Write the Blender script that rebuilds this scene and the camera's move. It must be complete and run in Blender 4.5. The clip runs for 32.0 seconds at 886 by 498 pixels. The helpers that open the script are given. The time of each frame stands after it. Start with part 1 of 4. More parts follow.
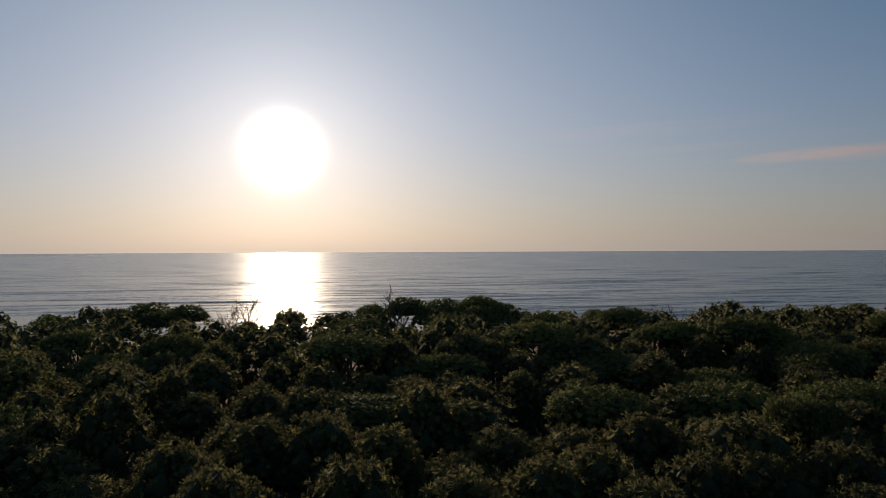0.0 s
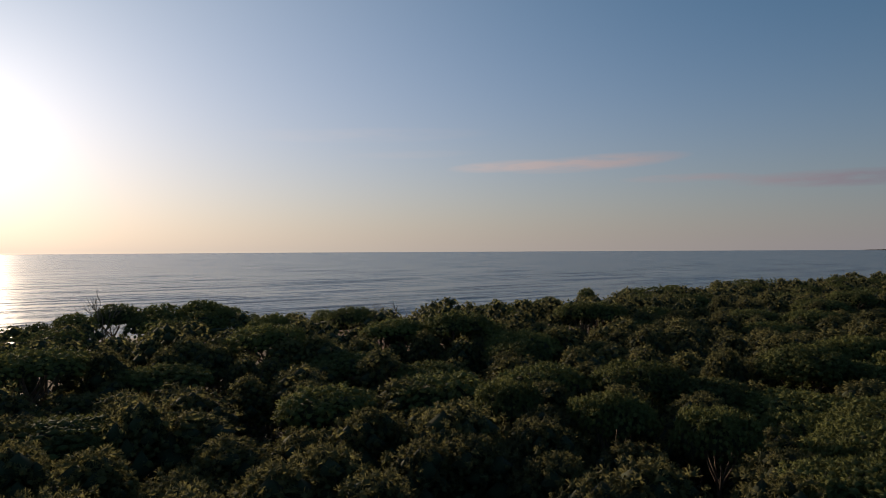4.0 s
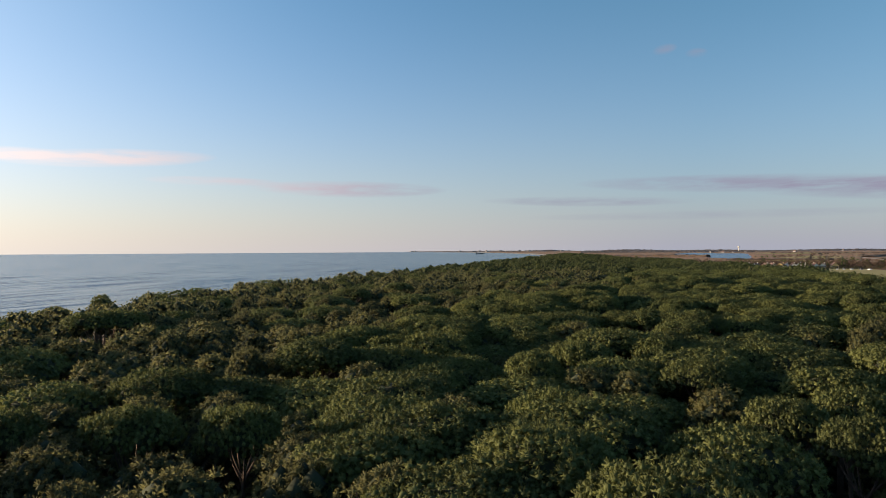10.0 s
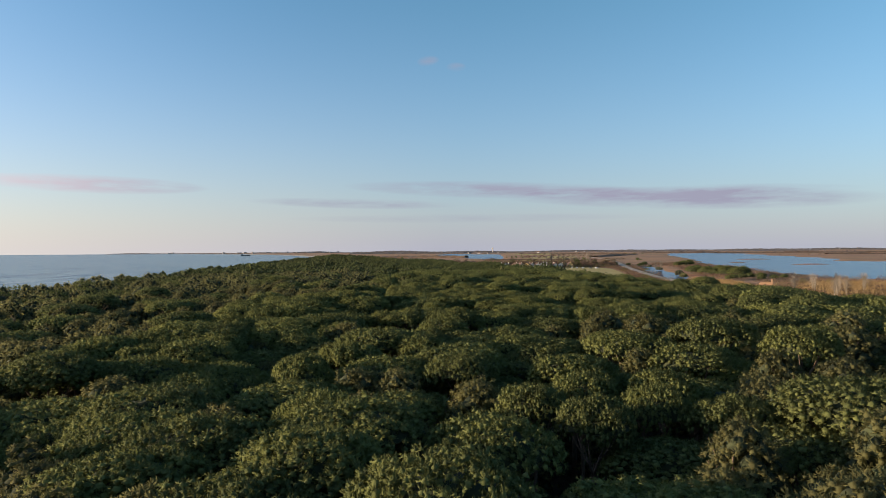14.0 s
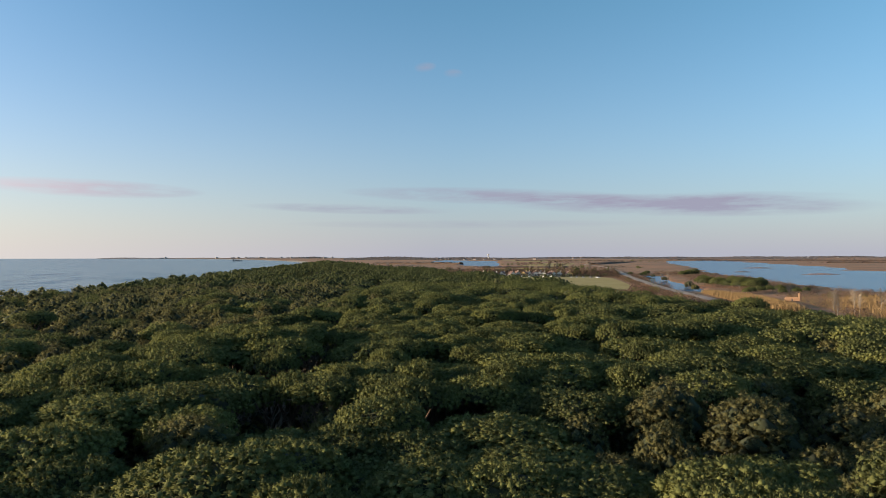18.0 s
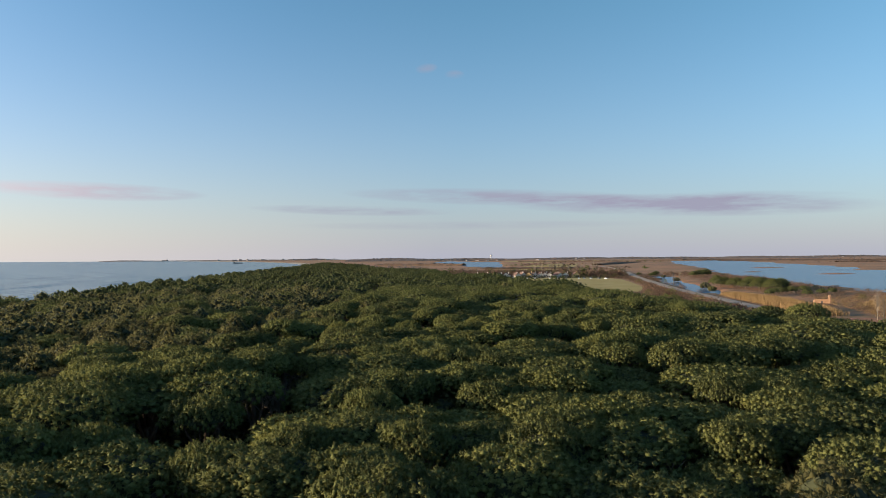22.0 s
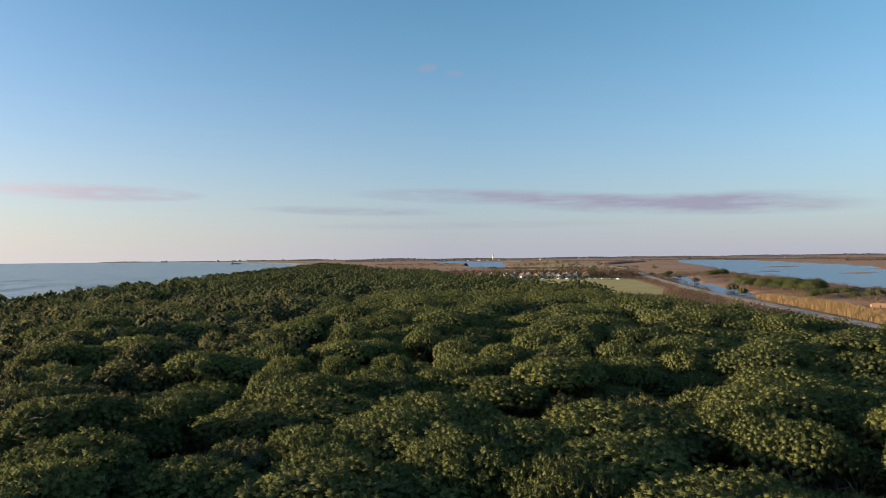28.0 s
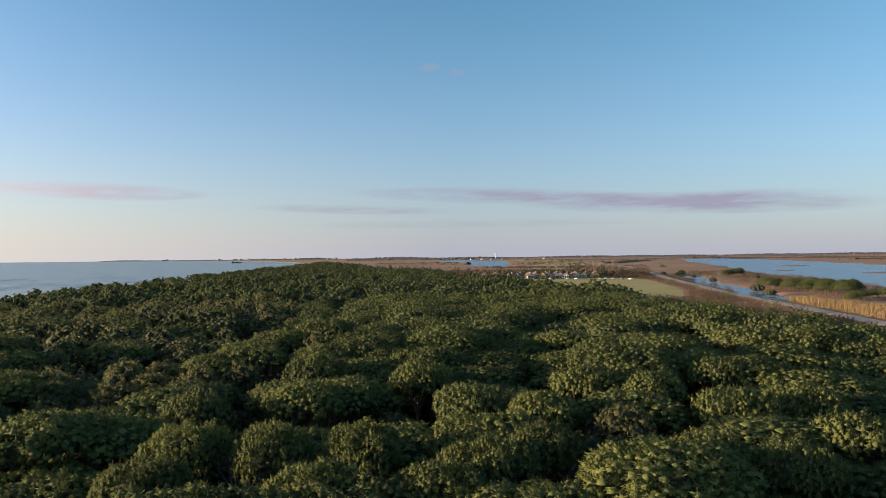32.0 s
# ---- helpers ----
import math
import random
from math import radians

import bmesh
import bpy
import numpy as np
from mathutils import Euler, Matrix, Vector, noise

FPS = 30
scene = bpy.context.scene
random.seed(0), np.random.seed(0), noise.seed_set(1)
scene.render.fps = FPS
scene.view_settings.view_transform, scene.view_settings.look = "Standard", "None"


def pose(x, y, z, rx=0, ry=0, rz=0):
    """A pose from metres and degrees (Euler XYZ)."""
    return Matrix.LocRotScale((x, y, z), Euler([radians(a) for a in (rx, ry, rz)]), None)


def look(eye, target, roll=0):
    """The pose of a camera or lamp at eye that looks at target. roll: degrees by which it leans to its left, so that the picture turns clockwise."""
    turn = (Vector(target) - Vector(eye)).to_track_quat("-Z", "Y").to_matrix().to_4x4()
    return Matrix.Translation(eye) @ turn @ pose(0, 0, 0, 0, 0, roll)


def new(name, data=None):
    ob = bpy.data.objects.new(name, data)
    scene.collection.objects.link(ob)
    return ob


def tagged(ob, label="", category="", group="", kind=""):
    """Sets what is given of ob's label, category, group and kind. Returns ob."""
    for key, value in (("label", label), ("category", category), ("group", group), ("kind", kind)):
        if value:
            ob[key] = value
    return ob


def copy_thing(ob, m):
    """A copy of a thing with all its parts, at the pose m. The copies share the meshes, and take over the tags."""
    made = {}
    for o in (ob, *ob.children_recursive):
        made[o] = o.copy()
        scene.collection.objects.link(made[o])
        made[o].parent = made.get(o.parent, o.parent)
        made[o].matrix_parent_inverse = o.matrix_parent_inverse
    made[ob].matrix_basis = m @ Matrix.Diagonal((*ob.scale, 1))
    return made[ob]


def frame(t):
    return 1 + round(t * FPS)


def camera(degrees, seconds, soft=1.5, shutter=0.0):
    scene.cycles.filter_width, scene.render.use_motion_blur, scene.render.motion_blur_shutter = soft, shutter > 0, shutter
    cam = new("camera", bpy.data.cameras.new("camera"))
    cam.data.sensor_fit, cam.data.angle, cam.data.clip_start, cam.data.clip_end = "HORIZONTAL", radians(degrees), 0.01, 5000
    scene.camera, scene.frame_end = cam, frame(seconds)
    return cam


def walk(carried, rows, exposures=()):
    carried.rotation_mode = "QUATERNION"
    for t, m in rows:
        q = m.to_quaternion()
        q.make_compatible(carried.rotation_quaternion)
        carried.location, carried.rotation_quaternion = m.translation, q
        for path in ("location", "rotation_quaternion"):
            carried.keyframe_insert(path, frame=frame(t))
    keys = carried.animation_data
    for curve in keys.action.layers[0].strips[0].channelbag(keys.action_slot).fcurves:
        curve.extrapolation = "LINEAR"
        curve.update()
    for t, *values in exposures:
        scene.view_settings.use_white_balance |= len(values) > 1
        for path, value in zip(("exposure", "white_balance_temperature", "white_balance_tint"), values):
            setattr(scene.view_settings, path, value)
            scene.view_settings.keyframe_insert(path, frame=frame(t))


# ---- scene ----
# ---------------------------------------------------------------- camera
U = 95.0          # metres in one unit of the flight
EYE = 23.0        # height of the camera over the ground on the flight
STAND = (-4.0, -32.0, 21.6)      # where the camera turns before it sets off
TURN = [
    (0, 0), (0.5, -2.7), (1, -6.1), (1.5, -9.4), (2, -12.8), (2.5, -15.6), (4.5, -25.7), (5, -29), (5.5, -32.3),
    (6, -35.3), (6.5, -38.5), (7, -41.9), (7.5, -45.3), (8, -48.7), (8.5, -52.1), (9, -55.5), (9.5, -58.9), (10, -62),
    (10.5, -65.3), (11, -68.7), (11.5, -70.9), (12, -73.1), (12.5, -75.5), (13, -78.3), (13.5, -80.6), (14, -81.6), (14.5, -81.7),
]
FLIGHT = [
    (16.5, 0, 0, 0, 0, .5, .1), (17, 0, .026, 0, 0, .5, .1), (18, -.001, .078, 0, .1, .5, .1), (19, -.001, .132, 0, .2, .6, .2),
    (20, -.002, .189, 0, .2, .6, .2), (21, -.002, .248, 0, .3, .6, .3), (22, -.003, .31, -.001, .3, .6, .4),
    (23, -.003, .373, -.001, .3, .6, .4), (24, -.003, .438, -.002, .4, .6, .5), (25, -.004, .504, -.003, .4, .6, .5),
    (25.5, -.005, .537, -.003, .4, .6, .5), (27.5, -.007, .673, -.004, .4, .6, .6), (28, -.008, .709, -.004, .4, .6, .6),
    (29, -.009, .78, -.004, .5, .5, .6), (30, -.011, .853, -.004, .5, .5, .6), (31, -.012, .926, -.005, .5, .5, .6),
    (32, -.013, 1, -.005, .6, .5, .6),
]
cam = camera(67.0, 32.0, soft=0.3)
rows = [(t, pose(*STAND, 90, .22 + .2 * t / 14.5, 82.03 + a)) for t, a in TURN]
rows += [(t, pose(x * U, y * U, EYE + z * U, 90 + p, r, a)) for t, x, y, z, a, p, r in FLIGHT]
walk(cam, rows, exposures=[(0, -.70, 6500, 14.5), (2.5, -.70, 6500, 14.5), (4.5, -.17, 6500, 15), (6, .18, 6500, 14), (10, .82, 6500, 12), (14, 1.0, 6500, 11), (32, 1.0, 6500, 11)])

# ---------------------------------------------------------------- light
SUN_EL, SUN_YAW = 8.2, 95.5      # degrees above the horizon, degrees to the left of +y
sun_dir = Vector((-math.sin(radians(SUN_YAW)) * math.cos(radians(SUN_EL)), math.cos(radians(SUN_YAW)) * math.cos(radians(SUN_EL)), math.sin(radians(SUN_EL))))
sun = new("sun", bpy.data.lights.new("sun", "SUN"))
sun.data.energy, sun.data.angle, sun.data.color = 5.0, radians(0.55), (1.0, 0.80, 0.55)
sun.matrix_world = look(tuple(sun_dir * 100), (0, 0, 0))

world = bpy.data.worlds.new("sky")
scene.world = world
world.use_nodes = True
wt = world.node_tree
for n in list(wt.nodes):
    wt.nodes.remove(n)


def wnode(kind, **values):
    n = wt.nodes.new(kind)
    for key, v in values.items():
        n.inputs[key].default_value = v
    return n


def wmath(op, a, b=None, c=None, clamp=False):
    n = wt.nodes.new("ShaderNodeMath")
    n.operation, n.use_clamp = op, clamp
    for k, v in enumerate((a, b, c)):
        if v is None:
            continue
        if isinstance(v, (int, float)):
            n.inputs[k].default_value = v
        else:
            wt.links.new(v, n.inputs[k])
    return n.outputs[0]


def wmix(fac, a, b, blend="MIX"):
    n = wt.nodes.new("ShaderNodeMix")
    n.data_type, n.blend_type = "RGBA", blend
    n.clamp_factor = True
    for k, v in ((0, fac), (6, a), (7, b)):
        if isinstance(v, (int, float)):
            n.inputs[k].default_value = v
        elif isinstance(v, tuple):
            n.inputs[k].default_value = v
        else:
            wt.links.new(v, n.inputs[k])
    return n.outputs[2]


sky = wt.nodes.new("ShaderNodeTexSky")
sky.sky_type, sky.sun_disc = "NISHITA", False
sky.sun_elevation, sky.sun_rotation = radians(SUN_EL), radians(-SUN_YAW)
sky.altitude, sky.air_density, sky.dust_density, sky.ozone_density = 20, 1.0, 0.25, 2.0
SKY_STRENGTH = 0.090
way = wt.nodes.new("ShaderNodeTexCoord").outputs["Generated"]
sep = wt.nodes.new("ShaderNodeSeparateXYZ")
wt.links.new(way, sep.inputs[0])
az = wmath("MULTIPLY", wmath("ARCTAN2", sep.outputs[0], sep.outputs[1]), 180 / math.pi)
el = wmath("MULTIPLY", wmath("ARCSINE", sep.outputs[2]), 180 / math.pi)
dot = wt.nodes.new("ShaderNodeVectorMath")
dot.operation = "DOT_PRODUCT"
wt.links.new(way, dot.inputs[0])
dot.inputs[1].default_value = sun_dir
off = wmath("MULTIPLY", wmath("ARCCOSINE", wmath("MINIMUM", dot.outputs["Value"], 0.999999)), 180 / math.pi)
# thin stretched clouds: azimuth and elevation of the middle, half width and height, slope, amount
CLOUDS = [(-46.5, 7.1, 8, .75, .05, 1.3), (-54, 7.0, 5, .55, .05, 1.0), (-39, 5.6, 5.5, .4, .0, .8), (-28, 5.1, 8.5, .72, -.01, 1.3), (4, 5.0, 13, .75, -.03, .9), (19, 4.0, 15, .95, -.035, 1.1),
          (-8, 3.9, 9, .45, -.02, .7), (24, 4.5, 8, .45, -.03, .5), (-1.6, 15.7, 1.0, .45, .1, .6), (.8, 15.2, .9, .4, 0, .5), (-66, 9.6, 12, .7, .02, .15), (-62, 8.0, 6, .4, .03, .15), (2, 2.6, 16, .4, 0, .3)]
grain = wt.nodes.new("ShaderNodeCombineXYZ")
wt.links.new(wmath("MULTIPLY", az, 0.16), grain.inputs[0])
wt.links.new(wmath("MULTIPLY", el, 1.1), grain.inputs[1])
puffs = wnode("ShaderNodeTexNoise", Scale=1.0, Detail=6.0, Roughness=0.6)
wt.links.new(grain.outputs[0], puffs.inputs["Vector"])
cover = 0.0
for a0, e0, wa, we, slope, amount in CLOUDS:
    da = wmath("SUBTRACT", az, a0)
    de = wmath("SUBTRACT", el, wmath("MULTIPLY_ADD", da, slope, e0))
    r2 = wmath("ADD", wmath("POWER", wmath("ABSOLUTE", wmath("DIVIDE", da, wa)), 2.0), wmath("POWER", wmath("ABSOLUTE", wmath("DIVIDE", de, we)), 2.0))
    blob = wmath("SUBTRACT", 1.0, r2, clamp=True)
    cover = wmath("MULTIPLY_ADD", blob, amount, cover)
cover = wmath("MULTIPLY", cover, wmath("MULTIPLY_ADD", puffs.outputs["Fac"], 3.0, -.80, clamp=True), clamp=True)
high = wmath("MULTIPLY", wmath("ABSOLUTE", el), 1 / 20, clamp=True)
clear = wmix(high, (SKY_STRENGTH * .87, SKY_STRENGTH * 1.06, SKY_STRENGTH * 1.36, 1), (SKY_STRENGTH * .75, SKY_STRENGTH * 1.20, SKY_STRENGTH * 1.31, 1))
skycol = wmix(1.0, sky.outputs[0], clear, "MULTIPLY")
# pale winter haze towards the horizon, warmer on the sun's side
haze = wmath("MULTIPLY", wmath("EXPONENT", wmath("MULTIPLY", wmath("ABSOLUTE", el), -0.125)), 0.93)
side = wmath("MULTIPLY_ADD", off, -1 / 95, 1.0, clamp=True)
skycol = wmix(1.0, skycol, wmix(side, (1, 1, 1, 1), (1.12, .90, 1.03, 1)), "MULTIPLY")
skycol = wmix(haze, skycol, wmix(side, (.226, .234, .284, 1), (.60, .52, .41, 1)))
deep = wmath("MULTIPLY", wmath("EXPONENT", wmath("MULTIPLY", wmath("POWER", wmath("DIVIDE", wmath("SUBTRACT", off, 66.0), 22.0), 2.0), -1.0)), high)
skycol = wmix(deep, skycol, wmix(1.0, skycol, (.93, .985, 1.03, 1), "MULTIPLY"))
near_sun = wmath("MULTIPLY_ADD", off, -1 / 78, 1.0, clamp=True)
cloudcol = wmix(near_sun, (.180, .182, .235, 1), (.90, .77, .70, 1))
skycol = wmix(cover, skycol, cloudcol)
core = wmath("MULTIPLY", wmath("EXPONENT", wmath("MULTIPLY", wmath("POWER", wmath("DIVIDE", off, 1.75), 2.0), -1.0)), 14.0)
halo = wmath("MULTIPLY", wmath("EXPONENT", wmath("MULTIPLY", off, -0.17)), 0.72)
veil = wmath("MULTIPLY", wmath("EXPONENT", wmath("MULTIPLY", wmath("POWER", wmath("DIVIDE", off, 34.0), 2.0), -1.0)), 0.34)
glow = wmix(1.0, (1.0, .90, .75, 1), wmath("ADD", core, wmath("ADD", halo, veil)), "MULTIPLY")
final = wmix(1.0, skycol, glow, "ADD")
back = wt.nodes.new("ShaderNodeBackground")
wt.links.new(final, back.inputs[0])
wt.links.new(back.outputs[0], wt.nodes.new("ShaderNodeOutputWorld").inputs[0])

# ---------------------------------------------------------------- materials


class Nodes:
    """A material under construction: its tree and its shader."""

    def __init__(self, name, rough=0.8, metal=0.0, spec=0.5):
        self.mat = bpy.data.materials.new(name)
        self.mat.use_nodes = True
        self.t = self.mat.node_tree
        self.bsdf = self.t.nodes["Principled BSDF"]
        self.bsdf.inputs["Roughness"].default_value = rough
        self.bsdf.inputs["Metallic"].default_value = metal
        self.bsdf.inputs["Specular IOR Level"].default_value = spec

    def put(self, n, key, v):
        if v is None:
            return
        if isinstance(v, (int, float, tuple)):
            n.inputs[key].default_value = v
        else:
            self.t.links.new(v, n.inputs[key])

    def math(self, op, a, b=None, clamp=False):
        n = self.t.nodes.new("ShaderNodeMath")
        n.operation, n.use_clamp = op, clamp
        self.put(n, 0, a), self.put(n, 1, b)
        return n.outputs[0]

    def place(self, scale=(1, 1, 1), local=True, turn=0.0):
        c = self.t.nodes.new("ShaderNodeTexCoord") if local else self.t.nodes.new("ShaderNodeNewGeometry")
        m = self.t.nodes.new("ShaderNodeMapping")
        m.inputs["Scale"].default_value = scale
        m.inputs["Rotation"].default_value = (0, 0, turn)
        self.t.links.new(c.outputs["Object" if local else "Position"], m.inputs[0])
        return m.outputs[0]

    def noise(self, vec, scale, detail=4.0, rough=0.55):
        n = self.t.nodes.new("ShaderNodeTexNoise")
        self.put(n, "Vector", vec), self.put(n, "Scale", scale), self.put(n, "Detail", detail), self.put(n, "Roughness", rough)
        return n.outputs["Fac"]

    def ramp(self, fac, stops):
        n = self.t.nodes.new("ShaderNodeValToRGB")
        self.put(n, 0, fac)
        while len(n.color_ramp.elements) < len(stops):
            n.color_ramp.elements.new(0.5)
        for e, (p, c) in zip(n.color_ramp.elements, stops):
            e.position, e.color = p, (*c, 1)
        return n.outputs[0]

    def mix(self, fac, a, b, blend="MIX"):
        n = self.t.nodes.new("ShaderNodeMix")
        n.data_type, n.blend_type = "RGBA", blend
        self.put(n, 0, fac), self.put(n, 6, a), self.put(n, 7, b)
        return n.outputs[2]

    def bump(self, height, strength, distance):
        n = self.t.nodes.new("ShaderNodeBump")
        self.put(n, "Height", height), self.put(n, "Strength", strength), self.put(n, "Distance", distance)
        self.t.links.new(n.outputs[0], self.bsdf.inputs["Normal"])
        return n

    def colour(self, v):
        self.put(self.bsdf, "Base Color", v if not isinstance(v, tuple) else (*v, 1))
        return self

    def island(self):
        return self.t.nodes.new("ShaderNodeNewGeometry").outputs["Random Per Island"]

    def each(self):
        return self.t.nodes.new("ShaderNodeObjectInfo").outputs["Random"]


def needles(name, dark, mid, light, through_leaf=0.42):
    m = Nodes(name, 0.8, 0, 0.2)
    vec = m.place(local=False)
    patch = m.noise(vec, 0.11, 3)
    fine = m.noise(vec, 7.0, 3, .7)
    clump = m.noise(vec, 2.3, 2, .6)
    f = m.math("ADD", m.math("MULTIPLY", m.island(), 0.14), m.math("ADD", m.math("MULTIPLY", patch, 0.45), m.math("ADD", m.math("MULTIPLY", fine, 0.42), m.math("MULTIPLY", m.math("SUBTRACT", clump, .4), 0.5))))
    f = m.math("ADD", f, m.math("MULTIPLY", m.each(), 0.18))
    col = m.ramp(m.math("SUBTRACT", f, 0.3), [(0.1, dark), (0.45, mid), (0.85, light)])
    m.colour(col)
    m.bump(m.noise(vec, 5.5, 4, .75), .4, .08)
    leaf = m.t.nodes.new("ShaderNodeBsdfTranslucent")
    m.t.links.new(col, leaf.inputs[0])
    mixed = m.t.nodes.new("ShaderNodeMixShader")
    mixed.inputs[0].default_value = through_leaf
    m.t.links.new(m.bsdf.outputs[0], mixed.inputs[1])
    m.t.links.new(leaf.outputs[0], mixed.inputs[2])
    m.t.links.new(mixed.outputs[0], m.t.nodes["Material Output"].inputs[0])
    return m.mat


def mottled(name, stops, scale=0.5, rough=0.9, bump=0.0, fine=6.0, local=False, metal=0.0):
    m = Nodes(name, rough, metal)
    vec = m.place(local=local)
    f = m.math("ADD", m.math("MULTIPLY", m.noise(vec, scale, 5), 0.7), m.math("MULTIPLY", m.noise(vec, scale * fine, 4), 0.35))
    f = m.math("ADD", f, m.math("MULTIPLY", m.math("SUBTRACT", m.each(), 0.5), 0.15))
    m.colour(m.ramp(f, stops))
    if bump:
        m.bump(m.noise(vec, scale * fine * 1.5, 4), 0.6, bump)
    return m.mat


M_UMB = needles("umbrella_pine_needles", (.066, .077, .030), (.182, .192, .060), (.325, .312, .082))
M_BUSH = needles("bushy_pine_needles", (.090, .086, .040), (.190, .177, .070), (.310, .280, .115), 0.6)
# needles in darker tones, for the shaded look of the wood farther off
M_FAR = needles("pine_needles_darkened", (.054, .064, .022), (.124, .136, .042), (.205, .204, .058))
# inside of the crowns: its dark colour stands in for shade between boughs
M_SHADE = mottled("shade_toned_twigs", [(.3, (.020, .025, .010)), (.7, (.044, .050, .019))], 1.5, rough=1.0)
M_BARK = mottled("pine_bark", [(.3, (.07, .045, .03)), (.7, (.17, .11, .075))], 3.0, bump=.03, local=True)
M_TWIG = mottled("bare_twigs", [(.3, (.12, .085, .06)), (.7, (.24, .18, .13))], 2.0)
M_PALE = mottled("pale_bark", [(.3, (.15, .12, .09)), (.7, (.24, .195, .15))], 2.0)
M_SCRUB = needles("brown_scrub", (.08, .050, .032), (.14, .088, .058), (.20, .132, .086), 0.05)
M_REED = needles("dry_reed", (.15, .098, .045), (.24, .155, .07), (.34, .23, .11), 0.1)
M_HEDGE = needles("dark_shrub", (.035, .032, .018), (.06, .058, .030), (.09, .085, .045), 0.05)
M_WILLOW = needles("yellow_willow", (.15, .12, .05), (.24, .20, .085), (.32, .27, .12), 0.1)
M_LITTER = mottled("needle_litter", [(.3, (.030, .022, .013)), (.7, (.075, .052, .030))], .4, bump=.1)
M_GRASS = mottled("meadow_grass", [(.3, (.19, .15, .028)), (.5, (.29, .215, .045)), (.72, (.35, .26, .075))], .05, fine=9)
M_ROAD = mottled("gravel_road", [(.3, (.27, .20, .145)), (.7, (.40, .31, .23))], .3, bump=.02)
M_WALL = mottled("pale_plaster", [(.3, (.55, .50, .42)), (.7, (.72, .67, .58))], .6)
# plaster of the far buildings, with distance haze mixed into its colour
M_HAZY = mottled("haze_toned_plaster", [(.3, (.26, .24, .24)), (.7, (.36, .33, .32))], .6)
M_OCHRE = mottled("ochre_plaster", [(.3, (.55, .36, .14)), (.7, (.68, .47, .20))], .6)
M_ROOF = mottled("clay_roof_tiles", [(.3, (.10, .060, .048)), (.7, (.18, .105, .08))], 1.2)
M_BRICK = mottled("old_brick", [(.3, (.30, .16, .09)), (.7, (.46, .27, .15))], 1.4, bump=.03)
M_DARK = mottled("dark_opening", [(.3, (.02, .02, .022)), (.7, (.05, .05, .055))], 1.0, rough=.3)
M_WHITE = mottled("white_paint", [(.3, (.66, .66, .64)), (.7, (.80, .80, .78))], .4, rough=.6)
M_STEEL = mottled("weathered_steel", [(.3, (.10, .09, .09)), (.7, (.22, .20, .18))], .8, rough=.55)
M_BLUE = mottled("dark_hull_paint", [(.3, (.03, .04, .06)), (.7, (.07, .08, .10))], .5, rough=.5)
# winter brown of the far trees, greyed in colour to stand for haze
M_FARWOOD = mottled("hazy_winter_woods", [(.3, (.10, .082, .076)), (.7, (.165, .135, .122))], .05)

# ---------------------------------------------------------------- plan


def tree_line(y):
    """x of the forest's edge towards the sea."""
    return -110 - 0.09 * (y + 22) + 4 * math.sin(y * .031) + 3 * math.sin(y * .11 + 1)


def forest_right(y):
    return float(np.interp(y, [-130, 100, 200, 255, 325, 422, 590, 640, 966, 1300, 1500], [80, 74, 62, 54, 42, 27, -17, -52, -131, -225, -262]))


def shore(y):
    """x of the water's edge of the sea; far off the coast swings out."""
    return -185 - 0.085 * (y + 22) - np.maximum(0, y - 1200) ** 2 * 0.00012 - np.maximum(0, -y - 500) ** 1.5 * .01


LAGOON = [(268, 390), (250, 430), (262, 505), (284, 595), (296, 655), (308, 760), (340, 880), (430, 1150), (640, 1900), (760, 2350), (1000, 2450), (900, 2050),
          (790, 1640), (690, 1250), (640, 1080), (560, 960), (600, 900), (900, 880), (1500, 700), (1500, 250), (520, 260), (330, 330)]
CANAL = [(216, 735), (228, 705), (206, 625), (187, 560), (183, 505), (168, 440), (156, 408), (149, 412), (153, 440), (160, 500), (170, 560), (196, 640), (208, 700)]
POND = [(-45, 2350), (10, 2800), (190, 2400), (140, 1700), (122, 1420), (70, 1270), (38, 1460), (20, 1900)]
POND2 = [(800, 760), (960, 800), (1300, 820), (1300, 720), (950, 700)]
LEVEE = [(310, 1500), (270, 1103), (222, 858), (179, 657), (155, 524), (141, 442), (129, 340), (118, 250), (108, 160), (103, 60), (100, -120)]
FIELD = [(20, 640), (40, 700), (100, 700), (150, 690), (156, 630), (146, 560), (132, 480), (112, 420), (60, 430), (30, 520)]


def inside(poly, x, y):
    """For arrays of places: whether they lie in the polygon, and how far from its edge they are."""
    p = np.array(poly, float)
    q = np.roll(p, -1, 0)
    hit, far = np.zeros(x.shape, bool), np.full(x.shape, 1e9)
    for (ax, ay), (bx, by) in zip(p, q):
        cross = (ay > y) != (by > y)
        with np.errstate(divide="ignore", invalid="ignore"):
            hit ^= cross & (x < (bx - ax) * (y - ay) / ((by - ay) or 1e-9) + ax)
        t = np.clip(((x - ax) * (bx - ax) + (y - ay) * (by - ay)) / ((bx - ax) ** 2 + (by - ay) ** 2), 0, 1)
        far = np.minimum(far, np.hypot(x - ax - t * (bx - ax), y - ay - t * (by - ay)))
    return hit, far


def away(line, x, y):
    """Distance of places from an unclosed line."""
    p, far = np.array(line, float), np.full(np.shape(x), 1e9)
    for (ax, ay), (bx, by) in zip(p, p[1:]):
        t = np.clip(((x - ax) * (bx - ax) + (y - ay) * (by - ay)) / ((bx - ax) ** 2 + (by - ay) ** 2), 0, 1)
        far = np.minimum(far, np.hypot(x - ax - t * (bx - ax), y - ay - t * (by - ay)))
    return far


LAND = 0.9      # height of the flat land over the water


